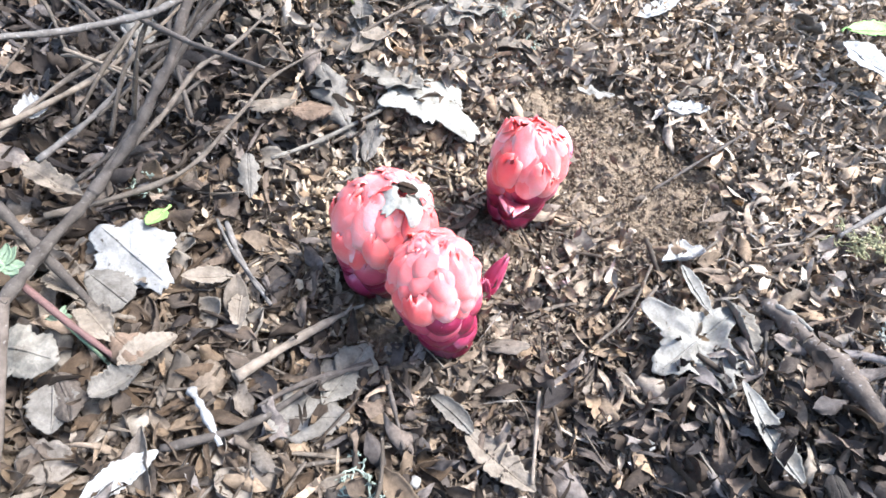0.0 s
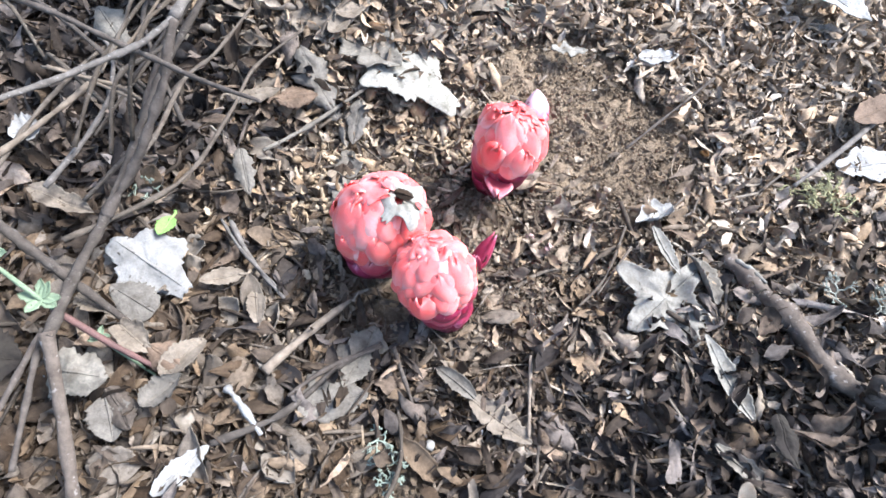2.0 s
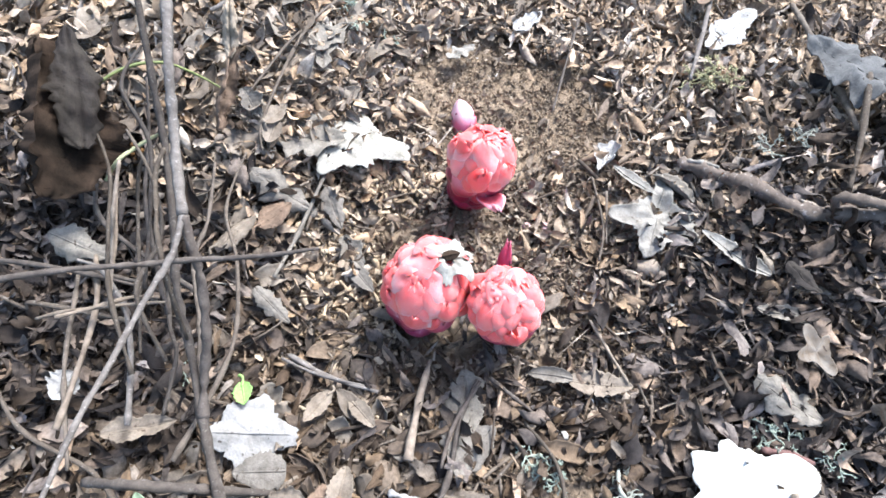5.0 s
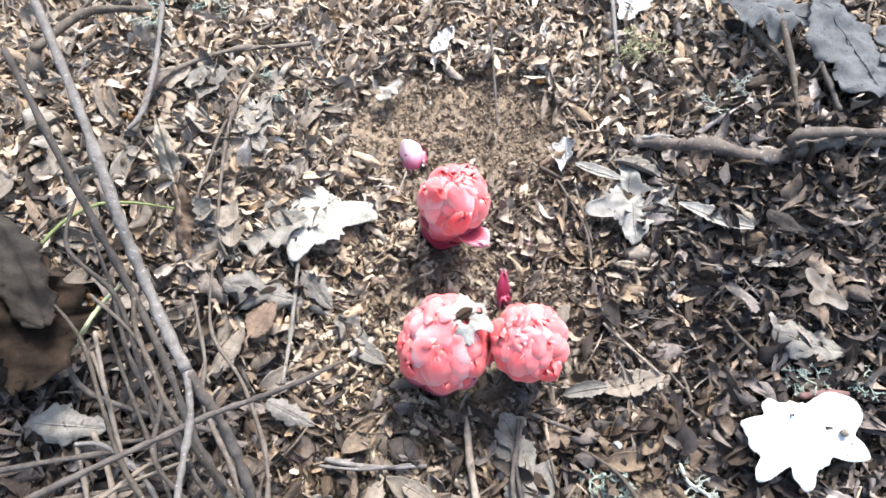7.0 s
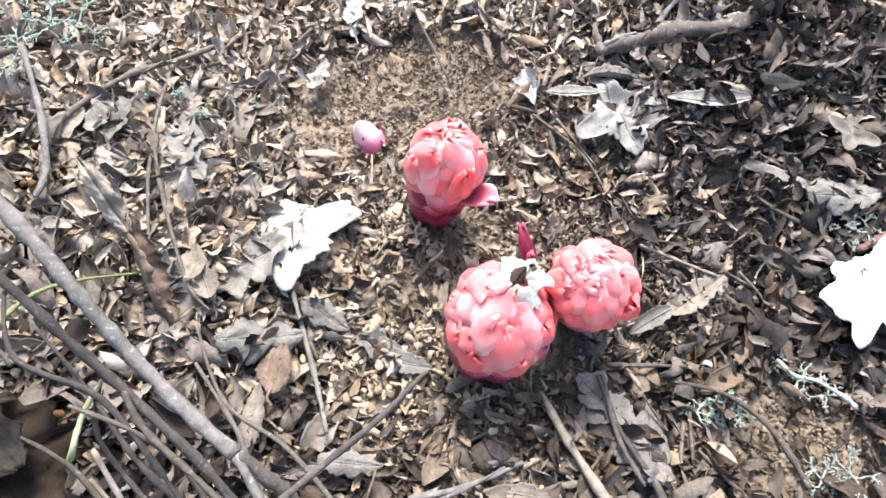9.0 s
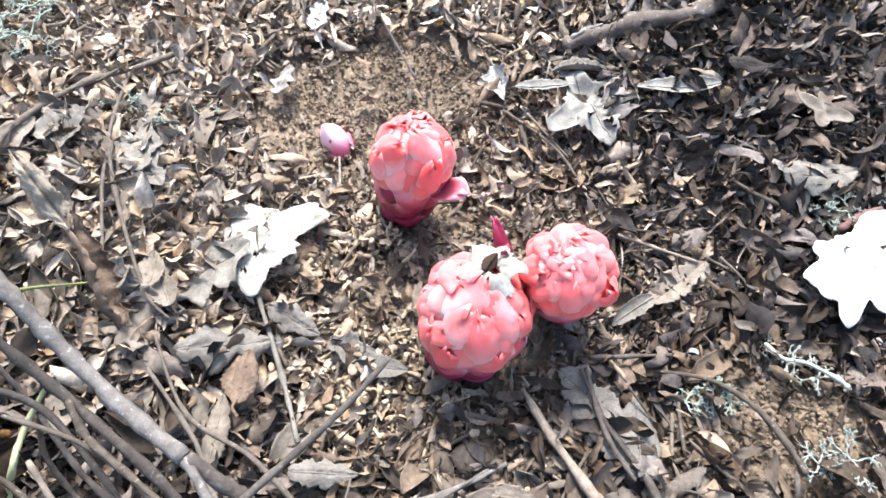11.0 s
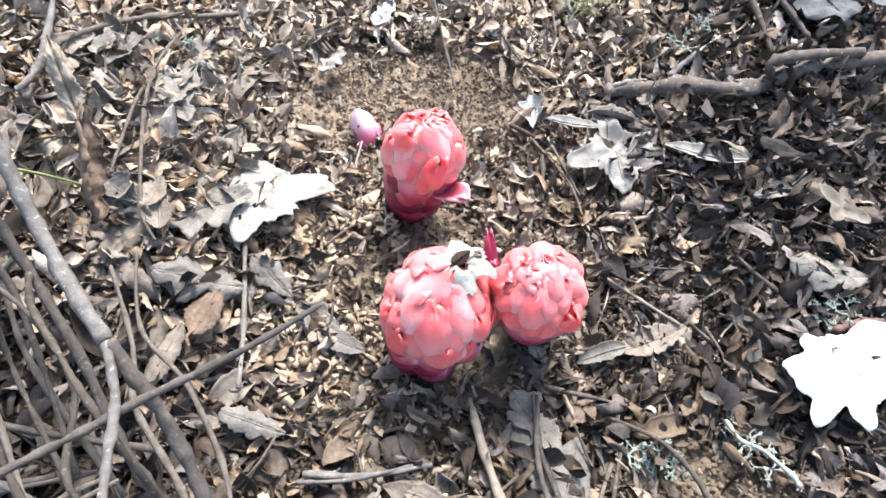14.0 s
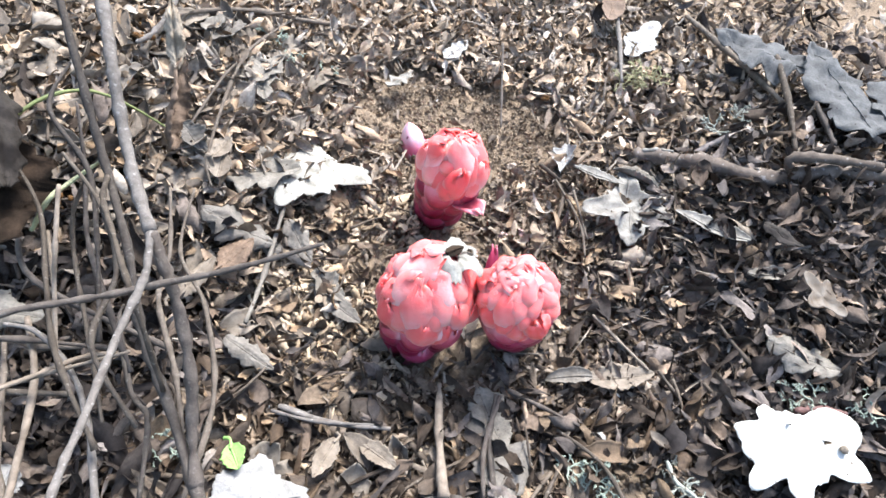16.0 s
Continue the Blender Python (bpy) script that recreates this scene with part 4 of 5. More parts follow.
big_leaf((-0.1408, 0.1524, 0.0220), (-0.1152, 0.1413, 0.0187), 0.011, M_tan, "long brown wrinkled leaf under twigs", 2, 0.3, 0.9, 0.4, 0.0006, 0.002, 0, 0.0, 807)
big_leaf((0.0272, 0.3035, 0.0373), (0.0424, 0.3105, 0.0344), 0.012, M_silver, "pale grey crumpled leaf under a curved stick", 1.5, 0.3, 0.9, 0.6, 0.0006, 0.0024, 0, 0.0, 808)
big_leaf((0.0501, 0.3092, 0.0320), (0.0259, 0.2964, 0.0362), 0.015, M_grey, "grey crinkled leaf under a curved stick", 2, 0.35, 0.7, 0.5, 0.0006, 0.0024, 0, 0.0, 809)
big_leaf((0.0282, 0.2720, 0.0285), (0.0547, 0.2797, 0.0244), 0.017, M_silver, "pale grey torn leaf on litter", 2, 0.4, 0.5, 0.4, 0.0006, 0.0022, 0, 0.0, 810)
big_leaf((-0.0157, 0.2460, 0.0251), (-0.0011, 0.2502, 0.0246), 0.01, M_tan, "tan spotted leaf on litter", 0, 0, 0.4, 0.3, 0.0006, 0.0012, 0, 0.0, 811)
big_leaf((-0.0160, 0.2638, 0.0327), (-0.0154, 0.2487, 0.0263), 0.012, M_grey, "grey curled leaf on litter", 2, 0.35, 1.0, 0.5, 0.0006, 0.0022, 0, 0.0, 812)
big_leaf((-0.0329, 0.2286, 0.0192), (-0.0171, 0.2005, 0.0063), 0.02, M_grey, "long grey-brown crinkled oak leaf on litter", 2.5, 0.55, -0.7, -0.3, 0.0006, 0.0024, 0, 0.0, 813)
big_leaf((-0.0429, 0.2053, 0.0121), (-0.0248, 0.2094, 0.0105), 0.0125, M_brown, "brown netted leaf standing in litter", 0, 0, -0.6, -0.3, 0.0006, 0.0012, 0, 0.0, 814)
big_leaf((-0.0042, 0.2083, 0.0060), (-0.0091, 0.1865, 0.0002), 0.012, M_grey, "grey leaf with toothed edge beside rotten wood", 3, 0.3, -0.4, -0.3, 0.0006, 0.0012, 0, 0.0, 815)
big_leaf((-0.0106, 0.1826, -0.0004), (-0.0118, 0.1623, -0.0034), 0.013, M_silver, "pale torn leaf beside rotten wood", 2, 0.4, 0.7, 0.5, 0.0006, 0.002, 0, 0.0, 816)

# dead leaf scrap lying in the crown of one flower
lobed_leaf((0.0090, 0.1275, 0.0560), 30, [(40, 0.0101, 30), (110, 0.0112, 24), (170, 0.0095, 20), (215, 0.0112, 30), (290, 0.0118, 26), (340, 0.0106, 20)], 0.0076, M_white, "torn grey dead leaf scrap on a flower head", (-4, 3), -0.35, 0.0012, 0.0026, ((0.0010, 0.0014, 0.0024), (-0.0020, -0.0008, 0.0019), (0.005, -0.003, 0.0015)), 37, 0.22, rib=False)
big_leaf((0.0055, 0.1300, 0.0570), (0.0125, 0.1270, 0.0575), 0.0045, M_darkbrown, "small dark leaf flake on a flower head", 0, 0, -0.5, 0.3, 0, 0.0006, 10, 0.0, 38)
big_leaf((0.0085, 0.1260, 0.0560), (0.0150, 0.1225, 0.0530), 0.0040, M_tan, "small curled tan flake between flower heads", 0, 0, 0.8, 0.6, 0, 0.0006, 40, 0.0, 39)


# ---------------------------------------------------------------- twigs and branches
def stick(points, radii, mat, label, name="stick", group="loose sticks", sides=8, seed=0, rough=0.10):
    if not isinstance(radii, (list, tuple)):
        radii = [radii] * (len(points) - 1) + [radii * 0.7]
    if name == "stick":         # it lies on the litter
        points = [(x, y, max(z, h(x, y) + 0.0125)) for x, y, z in points]
        radii, rough = [0.82 * k for k in radii], 0.18
    v, f = tube(points, radii, sides, rough, seed)
    return tagged(mesh_object(name, v, f, mat), label, "stick", group)


branch = stick([(-0.100, -0.020, 0.004), (-0.1063, 0.0319, 0.0236), (-0.1116, 0.0617, 0.0310), (-0.1160, 0.0860, 0.0395)], [0.0028, 0.0023, 0.0022, 0.0024],
               M_log, "dead grey shrub branch with forking twigs resting on the ground", "dead_branch", "dead branches", 10, 1)


def fork(points, radii, mat, seed, name="twig", label=""):
    v, f = tube(points, radii, 8, 0.15, seed)
    return part(name, (v, f), mat, branch, label)


fork([(-0.1155, 0.0840, 0.0390), (-0.1110, 0.1088, 0.036), (-0.1045, 0.1322, 0.034), (-0.0955, 0.1565, 0.041), (-0.0875, 0.1800, 0.048), (-0.0761, 0.2000, 0.058),
      (-0.0628, 0.2306, 0.063), (-0.0546, 0.2491, 0.076), (-0.0420, 0.2750, 0.098), (-0.030, 0.300, 0.115)], [0.0024, 0.0021, 0.0019, 0.0018, 0.0017, 0.0016, 0.0015, 0.0015, 0.0013, 0.001], M_darktwig, 2)
fork([(-0.1045, 0.1322, 0.034), (-0.0950, 0.1451, 0.042), (-0.0881, 0.1525, 0.051), (-0.0823, 0.1609, 0.060), (-0.0775, 0.1700, 0.067), (-0.0745, 0.1775, 0.075), (-0.0716, 0.1868, 0.082)],
     [0.0018, 0.0018, 0.0017, 0.0017, 0.0017, 0.0018, 0.0020], M_darktwig, 3)
fork([(-0.0716, 0.1868, 0.082), (-0.0640, 0.2060, 0.083), (-0.0560, 0.2220, 0.088), (-0.0490, 0.2340, 0.097), (-0.0422, 0.2456, 0.102), (-0.0348, 0.2590, 0.106), (-0.022, 0.284, 0.112), (-0.005, 0.32, 0.118)],
     [0.0021, 0.0020, 0.0020, 0.0019, 0.0019, 0.0018, 0.0016, 0.0013], M_greytwig, 4, label="pale flaking twig")
fork([(-0.0716, 0.1868, 0.082), (-0.0770, 0.1800, 0.082), (-0.0822, 0.1743, 0.082), (-0.0938, 0.1657, 0.083), (-0.1050, 0.1557, 0.086), (-0.1144, 0.1457, 0.091), (-0.126, 0.135, 0.095), (-0.15, 0.11, 0.10)],
     [0.0013, 0.0012, 0.0011, 0.0011, 0.0010, 0.001, 0.0009, 0.0007], M_greytwig, 5, label="pale side twig")
fork([(-0.0640, 0.2290, 0.063), (-0.0716, 0.2165, 0.069), (-0.0787, 0.1963, 0.076), (-0.0823, 0.1867, 0.078), (-0.0880, 0.172, 0.070), (-0.0940, 0.160, 0.045)], [0.0010, 0.0010, 0.0009, 0.0009, 0.0008, 0.0008], M_twig, 6)
fork([(-0.0600, 0.2370, 0.065), (-0.0750, 0.2400, 0.045), (-0.0857, 0.2280, 0.034), (-0.0998, 0.1950, 0.036), (-0.112, 0.168, 0.036)], [0.0010, 0.0009, 0.0009, 0.0008, 0.0007], M_twig, 7)
fork([(-0.0800, 0.2220, 0.078), (-0.0916, 0.2099, 0.068), (-0.0986, 0.2049, 0.057), (-0.1097, 0.1924, 0.044)], [0.0007, 0.0007, 0.0007, 0.0006], M_split, 8)
fork([(-0.1506, 0.1601, 0.0311), (-0.1370, 0.1748, 0.0314), (-0.1186, 0.1965, 0.0325), (-0.1087, 0.2163, 0.0356)], [0.0014, 0.0013, 0.0012, 0.0011], M_split, 820, label="pale peeled twig")
fork([(-0.1286, 0.1463, 0.0326), (-0.1154, 0.1717, 0.0327), (-0.1095, 0.1896, 0.0343), (-0.1095, 0.2075, 0.0377), (-0.1151, 0.2157, 0.0399)], [0.0012, 0.0011, 0.0010, 0.0009, 0.0008], M_greytwig, 821)
fork([(-0.1062, 0.2018, 0.0422), (-0.0984, 0.2132, 0.0438), (-0.0876, 0.2331, 0.0484)], [0.0008, 0.0007, 0.0007], M_split, 822)
fork([(-0.1306, 0.1954, 0.0434), (-0.1166, 0.1919, 0.0416), (-0.1045, 0.1893, 0.0396), (-0.0956, 0.1844, 0.0373)], [0.0009, 0.0008, 0.0008, 0.0007], M_split, 823)
fork([(-0.1207, 0.0892, 0.0325), (-0.1270, 0.0684, 0.0339), (-0.1344, 0.0446, 0.0351)], [0.0011, 0.0010, 0.0009], M_darktwig, 824)
fork([(-0.1207, 0.0892, 0.0325), (-0.1213, 0.0651, 0.0339), (-0.1214, 0.0412, 0.0353)], [0.0012, 0.0011, 0.0010], M_darktwig, 825)
for k in range(5):     # thin twigs that run along the main fork
    a = Vector((-0.108 + rnd(-0.01, 0.020), 0.145 + rnd(-0.01, 0.05), 0.034 + rnd(-0.006, 0.012)))
    d = Vector((0.046 + rnd(-0.025, 0.02), 0.10 + rnd(-0.03, 0.02), 0.028 + rnd(-0.02, 0.015)))
    wob = [Vector((rnd(-1, 1), rnd(-1, 1), rnd(-0.6, 0.6))) * 0.006 for _ in range(3)]
    fork([a, a + d * 0.3 + wob[0], a + d * 0.55 + wob[1], a + d * 0.8 + wob[2], a + d], [rnd(0.0007, 0.0012), 0.0010, 0.0009, 0.0007, 0.0005],
         (M_twig, M_darktwig)[k % 2], 850 + k)
for k in range(9):     # finer twigs of the same tangle
    a = Vector((rnd(-0.155, -0.085), rnd(0.12, 0.25), 0.018 + rnd(0, 0.016)))
    q = rnd(0.6, 2.6)
    d = Vector((math.cos(q), math.sin(q), rnd(-0.05, 0.12))) * rnd(0.06, 0.12)
    wob = [Vector((rnd(-1, 1), rnd(-1, 1), rnd(-0.6, 0.6))) * 0.010 for _ in range(3)]
    fork([a - d * 0.2, a + d * 0.2 + wob[0], a + d * 0.5 + wob[1], a + d * 0.75 + wob[2], a + d], [rnd(0.0007, 0.0013), 0.0010, 0.0009, 0.0008, 0.0005],
         M_twig if k % 3 else M_darktwig, 20 + k)

stick([(-0.0393, 0.1478, 0.0873), (-0.0535, 0.1558, 0.084), (-0.0659, 0.1649, 0.079), (-0.0785, 0.1735, 0.0765), (-0.0910, 0.1796, 0.077), (-0.1027, 0.1851, 0.079), (-0.1135, 0.1902, 0.080),
       (-0.140, 0.203, 0.075), (-0.20, 0.23, 0.045), (-0.27, 0.26, 0.000)], [0.0006, 0.0008, 0.0009, 0.0010, 0.0010, 0.0011, 0.0011, 0.0012, 0.0014, 0.0016],
      M_darktwig, "thin dark twig reaching across the branch", "twig", "dead branches", 8, 40)
stick([(-0.1400, 0.2060, 0.030), (-0.1265, 0.1978, 0.038), (-0.1102, 0.1880, 0.042), (-0.0939, 0.1765, 0.048)], 0.0008, M_split, "thin tan twig among the tangle", "twig", "dead branches", 6, 41)
stick([(-0.0900, 0.2440, 0.040), (-0.0817, 0.2375, 0.057), (-0.0719, 0.2400, 0.057), (-0.0607, 0.2360, 0.064)], 0.0009, M_straw, "pale yellow-green grass stem", "grass", "grass", 6, 42)
stick([(-0.150, 0.137, 0.030), (-0.1345, 0.1241, 0.044), (-0.1233, 0.1149, 0.040), (-0.1130, 0.1068, 0.030), (-0.098, 0.095, 0.014)], 0.0019, M_darktwig, "grey twig slanting under the branch", "twig", "dead branches", 8, 43)
stick([(-0.008, 0.300, 0.044), (0.0213, 0.3158, 0.0357), (0.0600, 0.3135, 0.0245), (0.0870, 0.3007, 0.0159), (0.1229, 0.2850, 0.0050)], [0.0016, 0.0018, 0.0017, 0.0015, 0.0010], M_twig, "long curved brown stick on the litter", seed=44)
stick([(0.0795, 0.3020, 0.0172), (0.0401, 0.2873, 0.0263), (0.0136, 0.2702, 0.0280), (-0.0160, 0.2473, 0.0217), (-0.0231, 0.2359, 0.0178)], 0.0009, M_twig, "thin curved brown stick on litter", seed=45)

stick([(-0.0138, 0.2604, 0.0330), (0.0146, 0.2755, 0.0337), (0.0314, 0.2831, 0.0323)], 0.0008, M_twig, "thin straight twig over litter", seed=831)
stick([(0.0572, 0.3532, 0.0404), (0.0239, 0.3183, 0.0493), (0.0006, 0.3000, 0.0516), (-0.0115, 0.2961, 0.0527)], 0.0016, M_greytwig, "grey upright twig in front of a curved stick", seed=832)
stick([(-0.0113, 0.3467, 0.0657), (0.0156, 0.3545, 0.0604), (0.0280, 0.3505, 0.0582), (0.0428, 0.3385, 0.0550)], 0.0022, M_twig, "brown arched twig at the edge of the tangle", seed=833)

log = stick([(0.1640, 0.1150, 0.0145), (0.1720, 0.0970, 0.0205), (0.1800, 0.0780, 0.0262), (0.1830, 0.0570, 0.0330), (0.1930, 0.0450, 0.0370), (0.2110, 0.0280, 0.0430), (0.2240, 0.0080, 0.0480), (0.25, -0.03, 0.050), (0.28, -0.08, 0.030)],
            [0.0030, 0.0044, 0.0046, 0.0046, 0.0044, 0.0038, 0.0036, 0.0036, 0.0036], M_log, "rough grey-brown fallen branch half buried in litter", "fallen_branch", "dead branches", 14, 46, 0.2)
v, f = tube([(0.1660, 0.1130, 0.0180), (0.1700, 0.1060, 0.0215), (0.1735, 0.0985, 0.0245)], [0.0008, 0.0014, 0.0006], 7, 0.25, 47)
part("bark_flake", (v, f), M_silverpale, log, "white peeling bark flake")
v, f = tube([(0.1930, 0.0440, 0.0390), (0.1930, 0.0500, 0.0470), (0.2080, 0.0330, 0.0500), (0.2210, 0.0120, 0.0530)], [0.002, 0.0025, 0.0026, 0.0024], 9, 0.2, 48)
part("side_branch", (v, f), M_log, log)

stick([(-0.0117, 0.1048, 0.003), (-0.0280, 0.0918, 0.006), (-0.0467, 0.0739, 0.011)], [0.0010, 0.0022, 0.0019], M_split, "split pale brown wood splinter", "wood_splinter", seed=49, rough=0.2)
stick([(-0.0110, 0.1035, 0.006), (-0.0085, 0.1065, 0.008)], [0.0008, 0.0003], M_split, "sharp tip of a pale wood splinter", "wood_splinter", seed=149)
stick([(-0.0510, 0.1799, 0.005), (-0.0299, 0.1935, 0.005), (-0.0012, 0.2139, 0.008)], [0.0011, 0.0013, 0.0010], M_silver, "whitish stick that has lost its bark", seed=50, rough=0.25)
stick([(0.3237, 0.1600, 0.0128), (0.2908, 0.1167, 0.0240), (0.2624, 0.0886, 0.0344), (0.2386, 0.0635, 0.0417)], 0.0024, M_twig, "brown-grey twig leading up the bank", seed=51)
stick([(0.2776, 0.0906, 0.045), (0.2361, 0.0668, 0.046), (0.2056, 0.0500, 0.044)], 0.0022, M_twig, "grey twig beside the fallen branch", seed=52)
stick([(0.2666, 0.0673, 0.046), (0.2433, 0.0499, 0.047), (0.2267, 0.0356, 0.046)], 0.0022, M_darktwig, "dark twig beside the fallen branch", seed=53)
stick([(0.3410, 0.2370, 0.002), (0.3010, 0.2087, 0.0090), (0.2589, 0.1805, 0.0120), (0.2118, 0.1520, 0.0160)], 0.0021, M_greytwig, "pale smooth stick on dark litter", seed=54)
stick([(0.2011, 0.2334, -0.0062), (0.1666, 0.2078, -0.0045), (0.1348, 0.1842, -0.0040)], 0.0010, M_darktwig, "thin dark stick over open soil", seed=55)
stick([(0.1233, 0.1371, -0.0025), (0.1068, 0.1105, -0.0010), (0.0914, 0.0969, -0.0024)], 0.0009, M_twig, "thin brown broken stick lying on litter", seed=56)
stick([(0.1229, 0.1253, -0.0005), (0.1011, 0.1019, -0.0014)], 0.0008, M_twig, "thin brown broken stick lying on litter", seed=57)
stick([(-0.0679, 0.1437, 0.006), (-0.0585, 0.1286, 0.005), (-0.0436, 0.1120, 0.004)], 0.0010, M_greytwig, "thin knobbly grey twig", seed=58)
stick([(-0.0643, 0.0470, 0.0150), (-0.0397, 0.0563, 0.0110), (-0.0190, 0.0732, 0.0050), (0.0002, 0.0846, 0.0005)], [0.0018, 0.0017, 0.0014, 0.001], M_darktwig, "dark grey stick lying over a leaf", seed=59)
stick([(-0.0643, 0.1437, 0.0040), (-0.0547, 0.1251, 0.0030), (-0.0402, 0.1062, 0.0022)], 0.0014, M_greytwig, "short knobbly grey stick on litter", seed=60)
stick([(-0.0607, 0.0684, 0.0130), (-0.0538, 0.0597, 0.0134), (-0.0466, 0.0491, 0.0140)], 0.0017, M_chalk, "whitish stick with peeling bark", seed=61)
stick([(0.0654, 0.0754, -0.0014), (0.0620, 0.0570, 0.0015), (0.0590, 0.0411, 0.0029)], 0.0010, M_split, "thin straw-coloured stick on litter", seed=62)
stick([(0.0055, 0.0818, 0.0003), (0.0137, 0.0511, 0.0045)], 0.0011, M_darktwig, "thin dark stick beside the flowers", seed=63)
stick([(0.0010, 0.0829, 0.0047), (-0.0221, 0.0739, 0.0094), (-0.0372, 0.0632, 0.0135)], 0.0012, M_darktwig, "dark stick across a grey leaf", seed=64)

stick([(0.0870, -0.0165, 0.014), (0.0945, -0.0250, 0.016), (0.1015, -0.0345, 0.017)], [0.0016, 0.0026, 0.0012], M_redstem, "red-brown curl of bark above a white leaf", "bark_strip", seed=65, rough=0.2)
stick([(0.0060, 0.0570, 0.008), (0.0060, 0.0380, 0.012), (0.0000, 0.0240, 0.014), (-0.0090, 0.0150, 0.016), (-0.0220, 0.0070, 0.018)], [0.0008, 0.0009, 0.0011, 0.0014, 0.0012], M_twig, "thin wandering brown stem on litter", "stem", seed=66)
stick([(0.0265, 0.0165, 0.012), (0.0212, 0.0100, 0.013), (0.0215, 0.0010, 0.013), (0.0170, -0.0090, 0.015), (0.0138, -0.0132, 0.015)], [0.0006, 0.0010, 0.0008, 0.0011, 0.0006], M_lichen_white, "whitish stringy lichen strand on soil", "lichen_strand", "lichens", seed=67, rough=0.3)

# withered leaves still held by the dead branch
for foot, tip, w, mat, cup, bend, roll, sd, lab in (
        ((-0.112, 0.238, 0.056), (-0.080, 0.288, 0.080), 0.042, M_darkbrown, 1.5, -0.5, 65, 70, "large dark brown curled leaf"),
        ((-0.090, 0.246, 0.062), (-0.070, 0.286, 0.084), 0.020, M_umber, -0.7, -0.4, 25, 73, "grey-brown outer flap of a curled leaf"),
        ((-0.0420, 0.2240, 0.066), (-0.0200, 0.2450, 0.084), 0.0068, M_brown, 2.0, 0.7, 50, 71, "narrow brown curled leaf"),
        ((-0.0240, 0.2410, 0.082), (-0.0130, 0.2560, 0.098), 0.0072, M_cream, -0.9, -0.6, 5, 72, "pale tan leaf tip")):
    length = (Vector(tip) - Vector(foot)).length
    v, f = big_leaf_shape(length, w, 2, 0.2, cup, bend, 0.0012, 7, 0.006 if w > 0.02 else 0.003, sd, fray=0.3)
    part("withered_leaf", (v, f), mat, branch, lab).matrix_world = between(foot, tip, roll)


# ---------------------------------------------------------------- young shoots beside the flowers
def shoot(base, tip, width, mat, label, seed):
    root = new("young_shoot", None)
    base, tip = Vector(base), Vector(tip)
    root.matrix_world = Matrix.Translation(base) @ (tip - base).to_track_quat("Z", "Y").to_matrix().to_4x4()
    tagged(root, label, "flower shoot", "young shoots")
    H = (tip - base).length
    for k, a in enumerate((0.3, 3.4)):
        v, f = bract_shape(H * (1.0 - 0.35 * k), width, 0.35, 0.8, 0.0012, 0.45, seed + k)
        part("scale", (v, f), mat, root).matrix_local = Matrix.Rotation(a, 4, "Z") @ Matrix.Translation((0, width * 0.22, 0)) @ Matrix.Rotation(radians(6), 4, "X")


def bud(base, tip, width, label):
    """A closed egg-shaped shoot with a small dark blemish and two scales at its foot."""
    base, tip = Vector(base), Vector(tip)
    root = new("young_shoot", None)
    root.matrix_world = Matrix.Translation(base) @ (tip - base).to_track_quat("Z", "Y").to_matrix().to_4x4()
    tagged(root, label, "flower shoot", "young shoots")
    H = (tip - base).length
    seg, V = 16, []
    for i in range(12):
        k = i / 11
        rad = 0.5 * width * (1 - k ** 1.9) ** 0.75 * (0.86 + 0.14 * math.sin(3.0 * k))
        for j in range(seg):
            a = 6.2832 * j / seg
            q = rad * (1 + 0.05 * math.sin(3 * a + 2 * k))
            V.append((q * math.cos(a), 0.85 * q * math.sin(a), H * k))
    part("bud_body", (V, [(i * seg + j, i * seg + (j + 1) % seg, (i + 1) * seg + (j + 1) % seg, (i + 1) * seg + j) for i in range(11) for j in range(seg)]), M_bud, root)
    for k, a in enumerate((0.6, 3.6)):
        v, f = bract_shape(H * 0.45, width * 0.9, 0.3, 0.8, 0.0009, 0.5, 700 + k)
        part("scale", (v, f), M_rose, root).matrix_local = Matrix.Rotation(a, 4, "Z") @ Matrix.Translation((0, width * 0.40, -0.003))
    chipmark = tube([(0, 0, 0), (0.0006, 0, 0.0008), (0.0004, 0, 0.0018)], [0.0005, 0.0008, 0.0004], 6, 0.2, 702)
    part("blemish", chipmark, M_magenta, root, "dark crimson blemish").matrix_world = pose(-0.0052, -0.0020, 0, 0, 0, 0) @ Matrix.Translation(base.lerp(tip, 0.62))


soil = h(0.092, 0.2135)
bud((0.0925, 0.2125, soil - 0.004), (0.0895, 0.2180, soil + 0.0150), 0.0175, "pale pink young shoot pushing out of the soil")
shoot((0.044, 0.117, -0.012), (0.0512, 0.1263, 0.0165), 0.0085, M_magenta, "crimson pointed young shoot behind a flower", 84)


